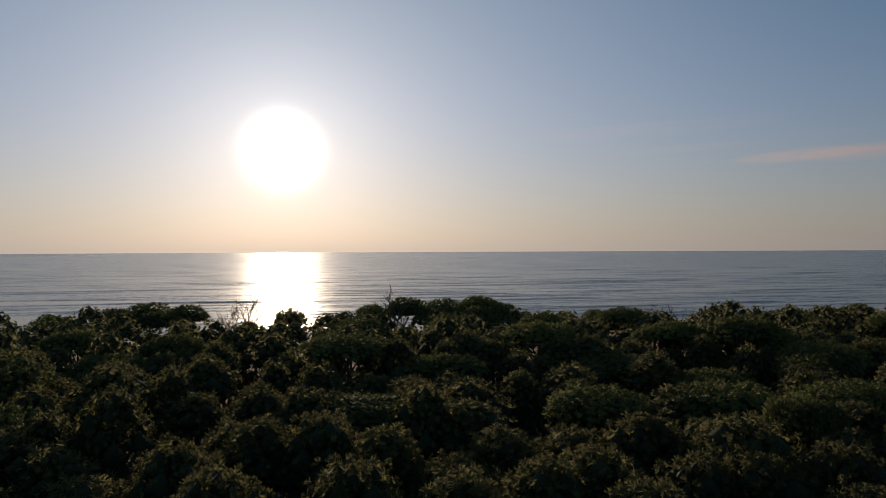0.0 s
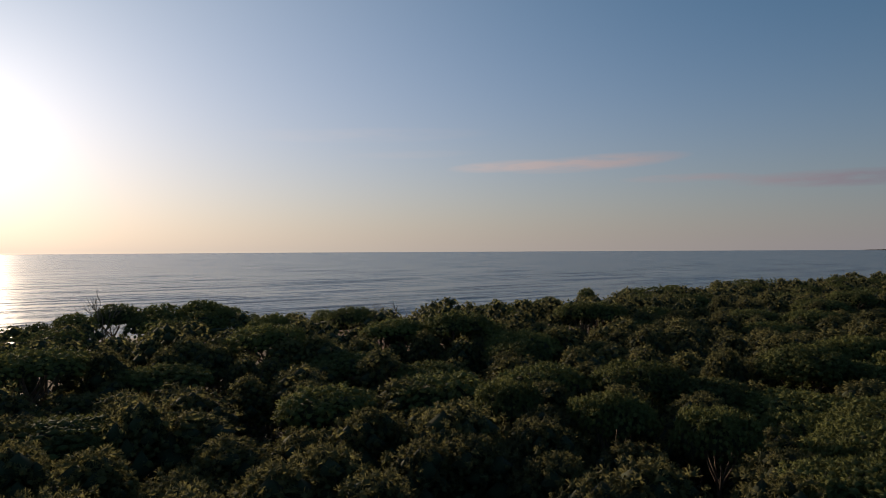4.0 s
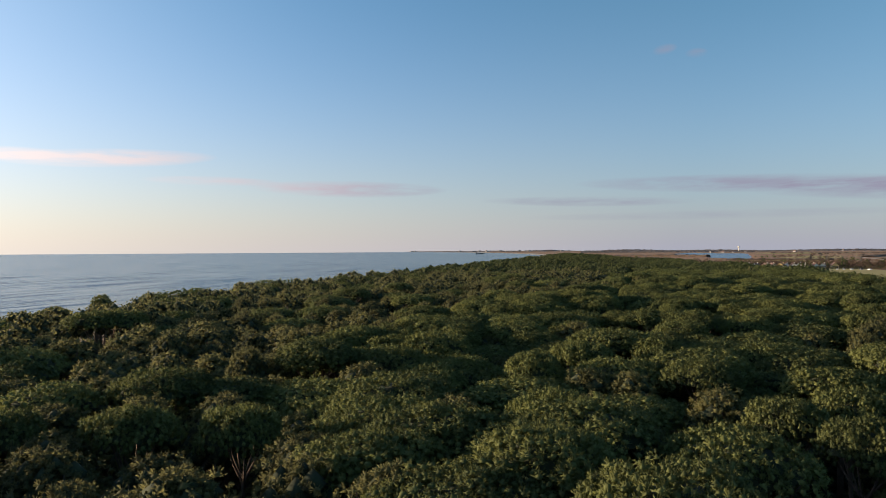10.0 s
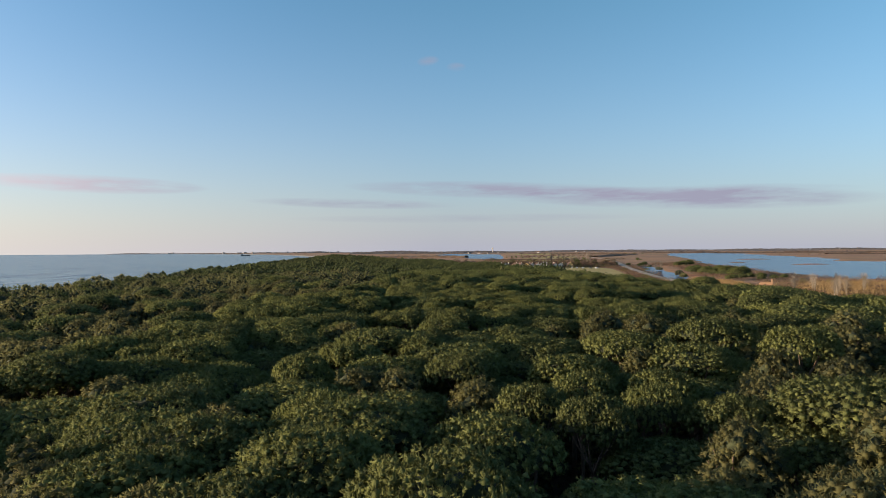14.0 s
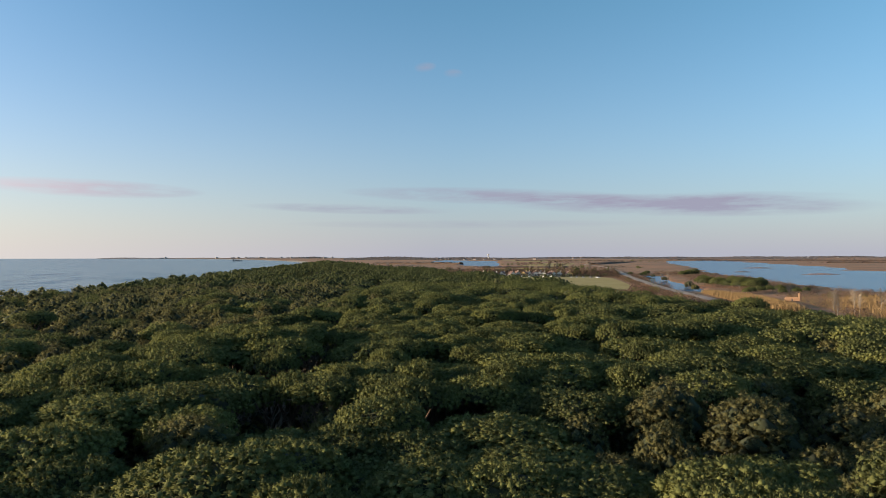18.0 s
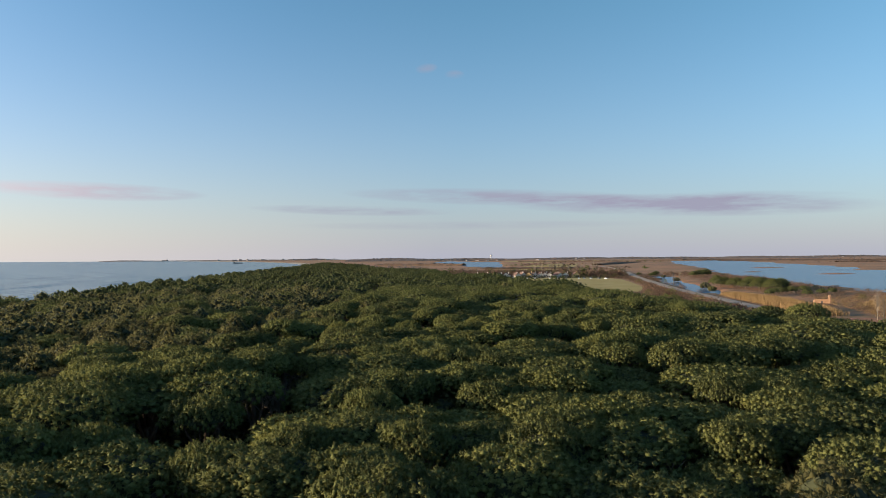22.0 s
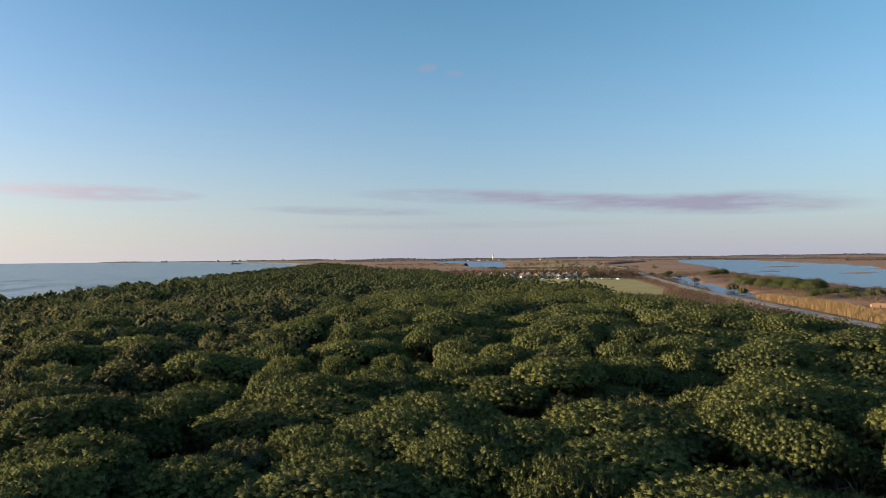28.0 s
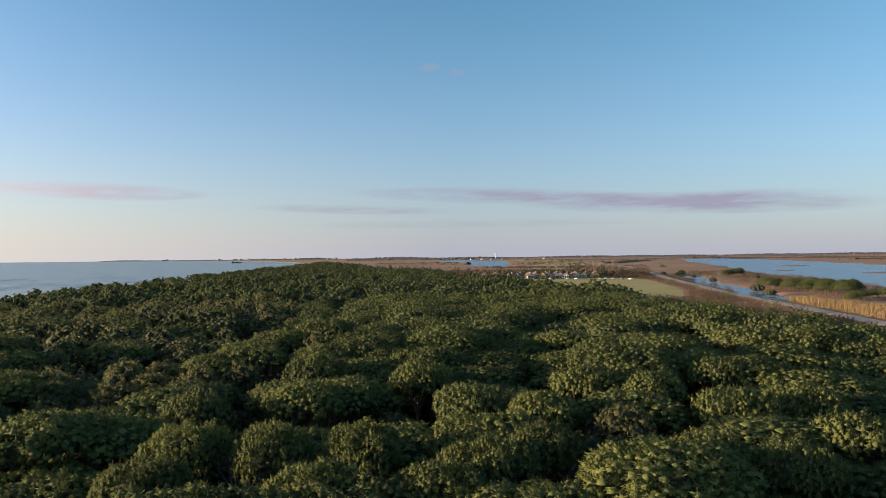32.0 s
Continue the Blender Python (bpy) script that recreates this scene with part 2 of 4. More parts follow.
def wobble(x, y):
    return 6 * np.sin(x * .071 + y * .023) + 4 * np.sin(y * .083 - x * .037 + 1) + 3 * np.sin(x * .19 + 2) * np.sin(y * .17)


def ground_height(x, y):
    x, y = np.asarray(x, float), np.asarray(y, float)
    z = LAND + np.where(x < 10, 0.25, 0) * np.sin(x * .05) * np.sin(y * .043)
    for poly, rough in ((LAGOON, .8), (CANAL, .35), (POND, 1.5), (POND2, 2)):
        hit, far = inside(poly, x, y)
        d = np.where(hit, far, -far) + rough * wobble(x, y)
        if poly is not CANAL:
            d = np.where(np.hypot(x - 150, y - 320) < 110, np.minimum(d, np.where(hit, far, -far)), d)
        z = np.where(d > -3, LAND - (d + 3) * .35, z) if poly is CANAL else np.where(d > -6, LAND - (d + 6) * .16, z)
    z = np.maximum(z, -2.5)
    # low islets in the lagoon
    for ix, iy, rx, ry in ((430, 770, 26, 5), (385, 870, 15, 5), (520, 1120, 32, 9), (640, 1000, 24, 7)):
        z = np.maximum(z, .25 - 1.2 * (((x - ix) / rx) ** 2 + ((y - iy) / ry) ** 2 - .8))
    # the beach: dune, sand, sea floor
    s = x - shore(y)
    z = np.where(s < 60, np.minimum(z, s * 0.028), z)
    z = np.where(s < 0, np.maximum(-6, s * .03), z)
    # raised bank of the road
    d = away(LEVEE, x, y)
    z = np.maximum(z, np.where(y > -130, LAND + .7 - np.maximum(0, d - 4) * .8, -9))
    # a low spit far down the coast, and the far headland
    sx, sy = (x + 3150) / 260, (y + 1700) / 620
    z = np.maximum(z, .8 - 2 * np.maximum(0, sx * sx + sy * sy - .6) - np.where(x > -2000, 9, 0))
    return z


def steps(lo, hi, fine_lo, fine_hi, d, grow=1.22):
    vals = list(np.arange(fine_lo, fine_hi + .1, d))
    for end, sign in ((hi, 1), (lo, -1)):
        v, g = (vals[-1] if sign > 0 else vals[0]), d
        out = []
        while (v - end) * sign < 0:
            g = min(g * grow, 160)
            v = v + sign * g
            out.append(end if (v - end) * sign > 0 else v)
        vals = vals + out if sign > 0 else out[::-1] + vals
    return np.array(vals)


def mesh_of(name, verts, faces, mats, index=None, smooth=False, normals=None):
    """A mesh from arrays; faces all have the same number of corners. normals: soft ones for foliage, a corner's each."""
    verts, faces = np.asarray(verts, np.float32), np.asarray(faces, np.int32)
    me = bpy.data.meshes.new(name)
    k = faces.shape[1]
    me.vertices.add(len(verts)), me.loops.add(faces.size), me.polygons.add(len(faces))
    me.vertices.foreach_set("co", verts.ravel())
    me.loops.foreach_set("vertex_index", faces.ravel())
    me.polygons.foreach_set("loop_start", np.arange(0, faces.size, k, dtype=np.int32))
    me.polygons.foreach_set("loop_total", np.full(len(faces), k, np.int32))
    if index is not None:
        me.polygons.foreach_set("material_index", np.asarray(index, np.int32))
    me.polygons.foreach_set("use_smooth", np.full(len(faces), smooth, bool))
    for m in mats:
        me.materials.append(m)
    me.update(calc_edges=True)
    me.validate()
    if normals is not None:
        me.normals_split_custom_set_from_vertices(np.asarray(normals, np.float32))
    return me


def grid_faces(nx, ny):
    i = np.arange((nx - 1) * (ny - 1))
    a = (i // (nx - 1)) * nx + i % (nx - 1)
    return np.stack([a, a + 1, a + nx + 1, a + nx], 1)


# ---------------------------------------------------------------- ground and water
g = Nodes("dune_soil", 0.95)
vec = g.place(local=False)
pos = g.t.nodes.new("ShaderNodeSeparateXYZ")
g.t.links.new(vec, pos.inputs[0])
wild = g.math("ADD", g.math("MULTIPLY", g.noise(g.place((.5, 1, 1), local=False), .012, 6, .65), .75), g.math("MULTIPLY", g.noise(vec, .25, 4), .3))
marsh = g.ramp(wild, [(.32, (.09, .042, .022)), (.43, (.29, .11, .048)), (.50, (.16, .092, .032)), (.58, (.34, .15, .060)), (.70, (.19, .07, .035))])
sand = g.ramp(g.noise(vec, .8, 4), [(.3, (.36, .30, .22)), (.7, (.48, .41, .31))])
low = g.math("LESS_THAN", pos.outputs[2], 0.62)
beach = g.math("LESS_THAN", pos.outputs[0], -90.0)
g.colour(g.mix(g.math("MULTIPLY", g.math("MULTIPLY", low, beach), .85), marsh, sand))
g.bump(g.noise(vec, 1.3, 5), .6, .2)
xs, ys = steps(-4900, 4900, -240, 460, 5), steps(-4900, 4900, -140, 860, 6)
gx, gy = np.meshgrid(xs, ys)
gz = ground_height(gx, gy)
quads = grid_faces(len(xs), len(ys))
mx, my = gx.ravel()[quads].mean(1), gy.ravel()[quads].mean(1)
rightmost = np.array([forest_right(v) for v in my]) + 6 * np.sin(my * .13) + 8
under_wood = (mx > np.array([tree_line(v) for v in my]) - 5) & (mx < rightmost) & (my > -140) & (my < 1400)
ground = new("ground", mesh_of("ground", np.stack([gx, gy, gz], -1).reshape(-1, 3), quads, [g.mat, M_LITTER], under_wood.astype(int), smooth=True))
tagged(ground, "flat sandy coastal land with brown winter marsh", "ground", kind="structure")



def water(name, deep, slope, rough):
    """Water whose small waves tilt its surface at every scale."""
    w = Nodes(name, rough, 0, 0.5)
    w.colour(deep)
    w.bsdf.inputs["IOR"].default_value = 1.33

    def waves(scale, turn):
        n = w.t.nodes.new("ShaderNodeTexNoise")
        w.put(n, "Vector", w.place(scale, local=False, turn=turn)), w.put(n, "Scale", 1.0), w.put(n, "Detail", 6.0), w.put(n, "Roughness", .7)
        return n

    fine, crest = waves((.9, .28, 1), .09), waves((.11, .010, 1), .09)
    calm = w.noise(w.place((.012, .0022, 1), local=False, turn=.05), 1.0, 4)
    tilt = w.t.nodes.new("ShaderNodeVectorMath")
    tilt.operation = "SUBTRACT"
    w.put(tilt, 0, fine.outputs["Color"]), w.put(tilt, 1, (.5, .5, .5))
    tilt2 = w.t.nodes.new("ShaderNodeVectorMath")
    tilt2.operation = "SUBTRACT"
    w.put(tilt2, 0, crest.outputs["Color"]), w.put(tilt2, 1, (.5, .5, .5))
    amount = w.math("MULTIPLY", w.math("ADD", calm, .3), slope)
    mixed = []
    for v, gain in ((tilt, (1.0, .45, 0)), (tilt2, (1.25, .12, 0))):
        k = w.t.nodes.new("ShaderNodeVectorMath")
        k.operation = "MULTIPLY"
        w.put(k, 0, v.outputs[0]), w.put(k, 1, gain)
        k2 = w.t.nodes.new("ShaderNodeVectorMath")
        k2.operation = "SCALE"
        w.put(k2, 0, k.outputs[0]), w.put(k2, "Scale", amount)
        mixed.append(k2.outputs[0])
    total = w.t.nodes.new("ShaderNodeVectorMath")
    total.operation = "ADD"
    w.put(total, 0, mixed[0]), w.put(total, 1, mixed[1])
    up = w.t.nodes.new("ShaderNodeVectorMath")
    up.operation = "ADD"
    w.put(up, 0, total.outputs[0]), w.put(up, 1, (0, 0, 1.0))
    flat = w.t.nodes.new("ShaderNodeVectorMath")
    flat.operation = "NORMALIZE"
    w.put(flat, 0, up.outputs[0])
    w.t.links.new(flat.outputs[0], w.bsdf.inputs["Normal"])
    return w.mat


M_SEA = water("sea_surface", (.022, .034, .038), 1.1, .22)
M_LAGOON = water("lagoon_surface", (.020, .062, .130), .85, .24)


def sheet_of_water(name, poly, mat, label):
    """A level water surface."""
    bm = bmesh.new()
    vs = [bm.verts.new((x, y, 0)) for x, y in poly]
    bm.faces.new(vs)
    me = bpy.data.meshes.new(name)
    bm.to_mesh(me), bm.free()
    me.materials.append(mat)
    return tagged(new(name, me), label, "water", kind="structure")


sheet_of_water("sea_water", [(-4900, -4900), (-60, -4900), (-60, 4900), (-4900, 4900)], M_SEA, "calm grey-blue sea with small waves near the beach")
sheet_of_water("lagoon_water", [(-59, -100), (4900, -100), (4900, 4900), (-59, 4900)], M_LAGOON, "still blue lagoon and flooded marsh water")

# ---------------------------------------------------------------- trees
RNG = np.random.default_rng(7)
PHI = (1 + 5 ** .5) / 2
ICO_V = np.array([(-1, PHI, 0), (1, PHI, 0), (-1, -PHI, 0), (1, -PHI, 0), (0, -1, PHI), (0, 1, PHI), (0, -1, -PHI), (0, 1, -PHI), (PHI, 0, -1), (PHI, 0, 1), (-PHI, 0, -1), (-PHI, 0, 1)], float)
ICO_V /= np.linalg.norm(ICO_V[0])
ICO_F = np.array([(0, 11, 5), (0, 5, 1), (0, 1, 7), (0, 7, 10), (0, 10, 11), (1, 5, 9), (5, 11, 4), (11, 10, 2), (10, 7, 6), (7, 1, 8), (3, 9, 4), (3, 4, 2), (3, 2, 6), (3, 6, 8), (3, 8, 9), (4, 9, 5), (2, 4, 11), (6, 2, 10), (8, 6, 7), (9, 8, 1)])


def unit(v):
    return v / np.maximum(np.linalg.norm(v, axis=-1, keepdims=True), 1e-9)


def tufts(rng, at, normal, radius, blades, sides=6, high=.95, spread=.95, length=1.3, width=.06, rings=1):
    """Needle tufts: small rounded lumps with a few fine blades standing out of them. Arrays of places, outward ways and sizes."""
    n = len(at)
    u = unit(np.cross(normal, unit(rng.normal(size=(n, 3)))))[:, None]
    v = np.cross(normal[:, None], u)
    a = (np.arange(sides) * 2 * math.pi / sides)[None, :, None] + rng.uniform(-.35, .35, (n, sides, 1))
    r = radius[:, None, None] * rng.uniform(.75, 1.25, (n, sides, 1))
    rim = at[:, None] + r * (np.cos(a) * u + np.sin(a) * v) - normal[:, None] * r * rng.uniform(.0, .6, (n, sides, 1))
    top = at + normal * (radius * high)[:, None] * rng.uniform(.75, 1.2, (n, 1)) + (u[:, 0] * rng.uniform(-.3, .3, (n, 1)) + v[:, 0] * rng.uniform(-.3, .3, (n, 1))) * radius[:, None]
    loops = [top[:, None], rim]
    fan = [(0, 1 + j, 1 + (j + 1) % sides) for j in range(sides)]
    if rings == 2:
        loops.insert(1, top[:, None] * .42 + rim * .58 + normal[:, None] * r * .32)
        for j in range(sides):
            p, q = 1 + j, 1 + (j + 1) % sides
            fan += [(p, p + sides, q), (q, p + sides, q + sides)]
    count = 1 + sides * rings
    V = [np.concatenate(loops, 1).reshape(-1, 3)]
    F = [(np.array(fan)[None] + count * np.arange(n)[:, None, None]).reshape(-1, 3)]
    if blades:
        d = unit(normal[:, None] * .8 + spread * unit(rng.normal(size=(n, blades, 3))))
        side = unit(np.cross(d, rng.normal(size=(n, blades, 3)))) * (radius * width)[:, None, None]
        foot = at[:, None] + d * (radius * .4)[:, None, None]
        tip = at[:, None] + d * (radius * length)[:, None, None] * rng.uniform(.85, 1.3, (n, blades, 1))
        V.append(np.stack([foot - side, foot + side, tip], 2).reshape(-1, 3))
        F.append(count * n + np.arange(3 * n * blades).reshape(-1, 3))
    return np.concatenate(V), np.concatenate(F)


def cap(rng, R, H, rings, seg, drop=.35):
    """The inner body of an umbrella crown, coloured dark for the shade inside: a dome with a hollow underside."""
    V = [(0, 0, H * .66)]
    for i in range(1, rings + 1):
        a = i / rings * math.pi / 2
        for j in range(seg):
            r = R * .78 * math.sin(a) * rng.uniform(.92, 1.05)
            V.append((r * math.cos(j * 2 * math.pi / seg), r * math.sin(j * 2 * math.pi / seg), H * .66 * math.cos(a) * rng.uniform(.93, 1.03)))
    V.append((0, 0, -drop))
    F = [(0, 1 + j, 1 + (j + 1) % seg) for j in range(seg)]
    for i in range(rings - 1):
        for j in range(seg):
            a, b = 1 + i * seg + j, 1 + i * seg + (j + 1) % seg
            F += [(a, a + seg, b + seg), (a, b + seg, b)]
    last = 1 + (rings - 1) * seg
    F += [(last + (j + 1) % seg, last + j, len(V) - 1) for j in range(seg)]
    return np.array(V), np.array(F)


def dome_points(rng, n, low=-.12):
    """Evenly spread unit places on a dome that reaches a little under its rim."""
    k = np.arange(n) + .5
    z = 1 - k / n * (1 - low)
    a = k * 2.399963 + rng.uniform(-.25, .25, n)
    z = np.clip(z + rng.uniform(-.06, .06, n), low, 1)
    r = np.sqrt(1 - z * z)
    return np.stack([r * np.cos(a), r * np.sin(a), z], 1)


OCTA_V = np.array([(1, 0, 0), (-1, 0, 0), (0, 1, 0), (0, -1, 0), (0, 0, 1), (0, 0, -1)], float)
OCTA_F = np.array([(0, 2, 4), (2, 1, 4), (1, 3, 4), (3, 0, 4), (2, 0, 5), (1, 2, 5), (3, 1, 5), (0, 3, 5)])



DOME_V = np.array([(0, 0, .82)] + [(1.05 * math.cos(k * 1.2566), 1.05 * math.sin(k * 1.2566), -.15) for k in range(5)])
DOME_F = np.array([(0, 1 + k, 1 + (k + 1) % 5) for k in range(5)])


def puffs(rng, at, out, radius, blades, core=.66, width=.115):
    """Bough ends: brushes of needles spreading from a small dense middle. Gives verts, faces and soft normals."""
    n = len(at)
    u = unit(np.cross(out, rng.normal(size=(n, 3))))
    turn = np.stack([u, np.cross(out, u), out], 1)
    ball = DOME_V[None] * rng.uniform(.8, 1.2, (n, 6, 1)) * (radius * (core if blades else .95))[:, None, None]
    ball = np.einsum("nvk,nkj->nvj", ball, turn)
    V = [(at[:, None] + ball).reshape(-1, 3)]
    N = [unit(unit(ball) + .35 * out[:, None]).reshape(-1, 3)]
    F = [(DOME_F[None] + 6 * np.arange(n)[:, None, None]).reshape(-1, 3)]
    if blades:
        d = unit(out[:, None] * .5 + unit(rng.normal(size=(n, blades, 3))))
        side = unit(np.cross(d, rng.normal(size=(n, blades, 3)))) * (radius * width)[:, None, None]
        foot = at[:, None] + d * (radius * .38)[:, None, None]
        tip = at[:, None] + d * radius[:, None, None] * rng.uniform(.88, 1.22, (n, blades, 1))
        slant = d * (radius * .10)[:, None, None]
        V.append(np.stack([foot, tip - side + slant, tip + side - slant], 2).reshape(-1, 3))
        N.append(np.repeat(unit(d + .35 * out[:, None] + .15 * rng.normal(size=(n, blades, 3))).reshape(-1, 3), 3, 0))
        F.append(6 * n + np.arange(3 * n * blades).reshape(-1, 3))
    return np.concatenate(V), np.concatenate(F), np.concatenate(N)


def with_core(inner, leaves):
    """Joins a crown's shade-coloured inside and its shoots: verts, faces, material index, normals."""
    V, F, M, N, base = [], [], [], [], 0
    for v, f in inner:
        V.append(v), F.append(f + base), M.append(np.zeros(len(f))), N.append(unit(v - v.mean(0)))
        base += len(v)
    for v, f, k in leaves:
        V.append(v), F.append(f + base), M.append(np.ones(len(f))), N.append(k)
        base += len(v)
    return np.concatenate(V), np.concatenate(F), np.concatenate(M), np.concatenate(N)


def umbrella_crown(seed, R, H, lumps, n, blades, size, rings=4, seg=12):
    """A stone pine's crown: a dome of rounded boughs, each set with small shoots. Its rim lies at z = 0."""
    rng = np.random.default_rng(seed)
    p = dome_points(rng, lumps, -.08)
    stretch = 1 + .16 * math.sin(seed) * np.cos(2 * np.arctan2(p[:, 1], p[:, 0]) + seed)
    mid = p * np.stack([R * stretch * .80, R * stretch * .80, np.full(lumps, H * .74)], 1) * rng.uniform(.84, 1.10, (lumps, 1))
    out = unit(p * [1 / R, 1 / R, 1 / H] + [0, 0, .12])
    wide = math.sqrt((R * R + .8 * H * H) * 1.2 / lumps) * rng.uniform(.85, 1.3, lumps)
    u = unit(np.cross(out, rng.normal(size=(lumps, 3))))
    v = np.cross(out, u)
    q = np.stack([dome_points(rng, n, .02) for _ in range(lumps)])
    way = q[..., :1] * u[:, None] + q[..., 1:2] * v[:, None] + q[..., 2:] * out[:, None] * .8
    at = mid[:, None] + way * wide[:, None, None] * rng.uniform(.85, 1.15, (lumps, n, 1))
    at[..., 2] = np.where(at[..., 2] < -.3, -.3 + (at[..., 2] + .3) * .3, at[..., 2])
    shoots = puffs(rng, at.reshape(-1, 3), unit(way.reshape(-1, 3) + np.repeat(out, n, 0) * .5 + [0, 0, .35]), size * rng.uniform(.72, 1.3, lumps * n), blades)
    return with_core([cap(rng, R, H, rings, seg)], [shoots])


def bushy_crown(seed, R, H, lobes, n, blades, size):
    """A looser crown of rounded boughs at several heights with gaps between; its lowest bough lies at z = 0."""
    rng = np.random.default_rng(seed)
    inner, leaves = [], []
    for i in range(lobes):
        f = i / max(1, lobes - 1)
        a, r = i * 2.4 + seed, R * .68 * math.sqrt(max(0, 1 - f * f)) * rng.uniform(.75, 1.2)
        mid = np.array([r * math.cos(a), r * math.sin(a), H * (.12 + .68 * f)])
        s = R * rng.uniform(.30, .46) * (1 - .2 * f)
        p = dome_points(rng, n, -.4)
        at = mid + p * [s, s, s * .85] * (1 + rng.uniform(-.16, .16, (n, 1)))
        inner.append((mid + OCTA_V * [s * .8, s * .8, s * .66] * rng.uniform(.88, 1.12, (6, 1)), OCTA_F))
        leaves.append(puffs(rng, at, unit(p + [0, 0, .45]), size * rng.uniform(.7, 1.3, n), blades, .62, .10))
    return with_core(inner, leaves)


def tube(points, radii, sides=6):
    """Verts and triangles of a tapering limb along a line."""
    pts = np.array(points, float)
    V, F = [], []
    for i, (p, r) in enumerate(zip(pts, radii)):
        d = unit(pts[min(i + 1, len(pts) - 1)] - pts[max(i - 1, 0)])
        u = unit(np.cross(d, (.31, .95, .05) if abs(d[2]) > .5 else (0, 0, 1)))
        v = np.cross(d, u)
        V += [p + r * (math.cos(k * 2 * math.pi / sides) * u + math.sin(k * 2 * math.pi / sides) * v) for k in range(sides)]
        if i:
            for k in range(sides):
                a, b = (i - 1) * sides + k, (i - 1) * sides + (k + 1) % sides
                F += [(a, b, b + sides), (a, b + sides, a + sides)]
    return np.array(V), np.array(F)


def joined(pieces):
    V, F, base = [], [], 0
    for v, f in pieces:
        V.append(v), F.append(f + base)
        base += len(v)
    return np.concatenate(V), np.concatenate(F)


def pine_trunk(seed, height, R, limbs=6, thick=.22):
    """A leaning stem that forks under the crown. The foot lies at z = 0."""
    rng = np.random.default_rng(seed)
    lean = rng.uniform(-.5, .5, 2)
    fork = height * .78
    line = [(lean[0] * t * t, lean[1] * t * t, fork * t) for t in (0, .3, .65, 1)]
    pieces = [tube(line, (thick * 1.25, thick, thick * .85, thick * .7))]
    for i in range(limbs):
        a, r = i * 2 * math.pi / limbs + rng.uniform(-.4, .4), R * rng.uniform(.45, .75)
        s = np.array(line[-1]) - (0, 0, rng.uniform(0, fork * .18))
        e = np.array([r * math.cos(a) + lean[0], r * math.sin(a) + lean[1], height + rng.uniform(-.3, .5)])
        pieces.append(tube([s, s * .45 + e * .55 + (0, 0, -.25), e], (thick * .5, thick * .36, thick * .16), 5))
    return joined(pieces)


def part(name, mesh, parent, label="", m=None):
    ob = new(name, mesh)
    ob.parent = parent
    if m is not None:
        ob.matrix_basis = m
    return tagged(ob, label)


def build_pine(name, crown, trunk, rim, mat, label):
    """One pine: an empty at its foot, with a trunk and a crown."""
    root = new(name)
    root.empty_display_size = .5
    part("trunk", mesh_of("trunk", *trunk, [M_BARK], smooth=True), root)
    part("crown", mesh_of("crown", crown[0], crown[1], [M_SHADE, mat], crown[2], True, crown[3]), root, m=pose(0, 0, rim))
    return tagged(root, label, "tree", "pines of the coastal wood")


UMB, BUSHY = "umbrella-shaped stone pine with a dense domed green crown", "maritime pine with loose rounded olive-green boughs"

U_WIDE, B_WIDE = (3.5, 4.1, 3.9, 4.6, 3.2, 4.3), (3.0, 2.6, 3.3, 2.4, 2.9)


def models(fine):
    """Six stone pines and five maritime pines, finely or more plainly leaved."""
    umb, bushy = [], []
    for k in range(6):
        R, H = U_WIDE[k], (1.55, 1.4, 1.8, 1.65, 1.45, 1.5)[k]
        crown = umbrella_crown(k + 1, R, H, 52, 11, 19, .245) if fine else umbrella_crown(k + 1, R, H, 40, 9, 11, .33)
        umb.append(build_pine("umbrella_pine" if fine else "stone_pine", crown, pine_trunk(k, 12 - H + .2, R), 12 - H, M_UMB, UMB))
    for k in range(5):
        R, H = B_WIDE[k], (5.2, 4.6, 4.8, 5.4, 4.2)[k]
        rim = 12 - H - .3
        crown = bushy_crown(k + 20, R, H, 26, 13, 24, .28) if fine else bushy_crown(k + 20, R, H, 20, 10, 13, .36)
        bushy.append(build_pine("bushy_pine" if fine else "maritime_pine", crown, pine_trunk(k + 9, rim + H * .6, R * .8), rim, M_BUSH, BUSHY))
    return umb, bushy


UMBRELLAS, BUSHIES = models(True)
PLAIN_UMBRELLAS, PLAIN_BUSHIES = models(False)
YOUNG = [build_pine("young_pine", bushy_crown(k + 40, B_WIDE[k], 6.2, 18, 8, 11, .42), pine_trunk(k + 30, 8.0, 1.8), 5.5, M_BUSH, "low young pine with loose boughs in a hollow of the canopy") for k in range(5)]

# lighter crowns for the wood farther off
MID_U = [umbrella_crown(60 + k, (3.6, 4.2, 4.5, 3.9)[k], (1.7, 1.5, 1.8, 1.9)[k], 20, 6, 4, .40, 3, 9) for k in range(4)]
MID_B = [bushy_crown(70 + k, (3.0, 2.6, 3.2)[k], (5.0, 4.6, 4.4)[k], 13, 6, 4, .42) for k in range(3)]
FAR_U = [umbrella_crown(80 + k, (3.8, 4.3, 4.0)[k], (2.0, 1.9, 2.2)[k], 11, 3, 0, .60, 2, 7) for k in range(3)]
FAR_B = [bushy_crown(90 + k, 3.0, 4.6, 8, 4, 0, .58) for k in range(3)]

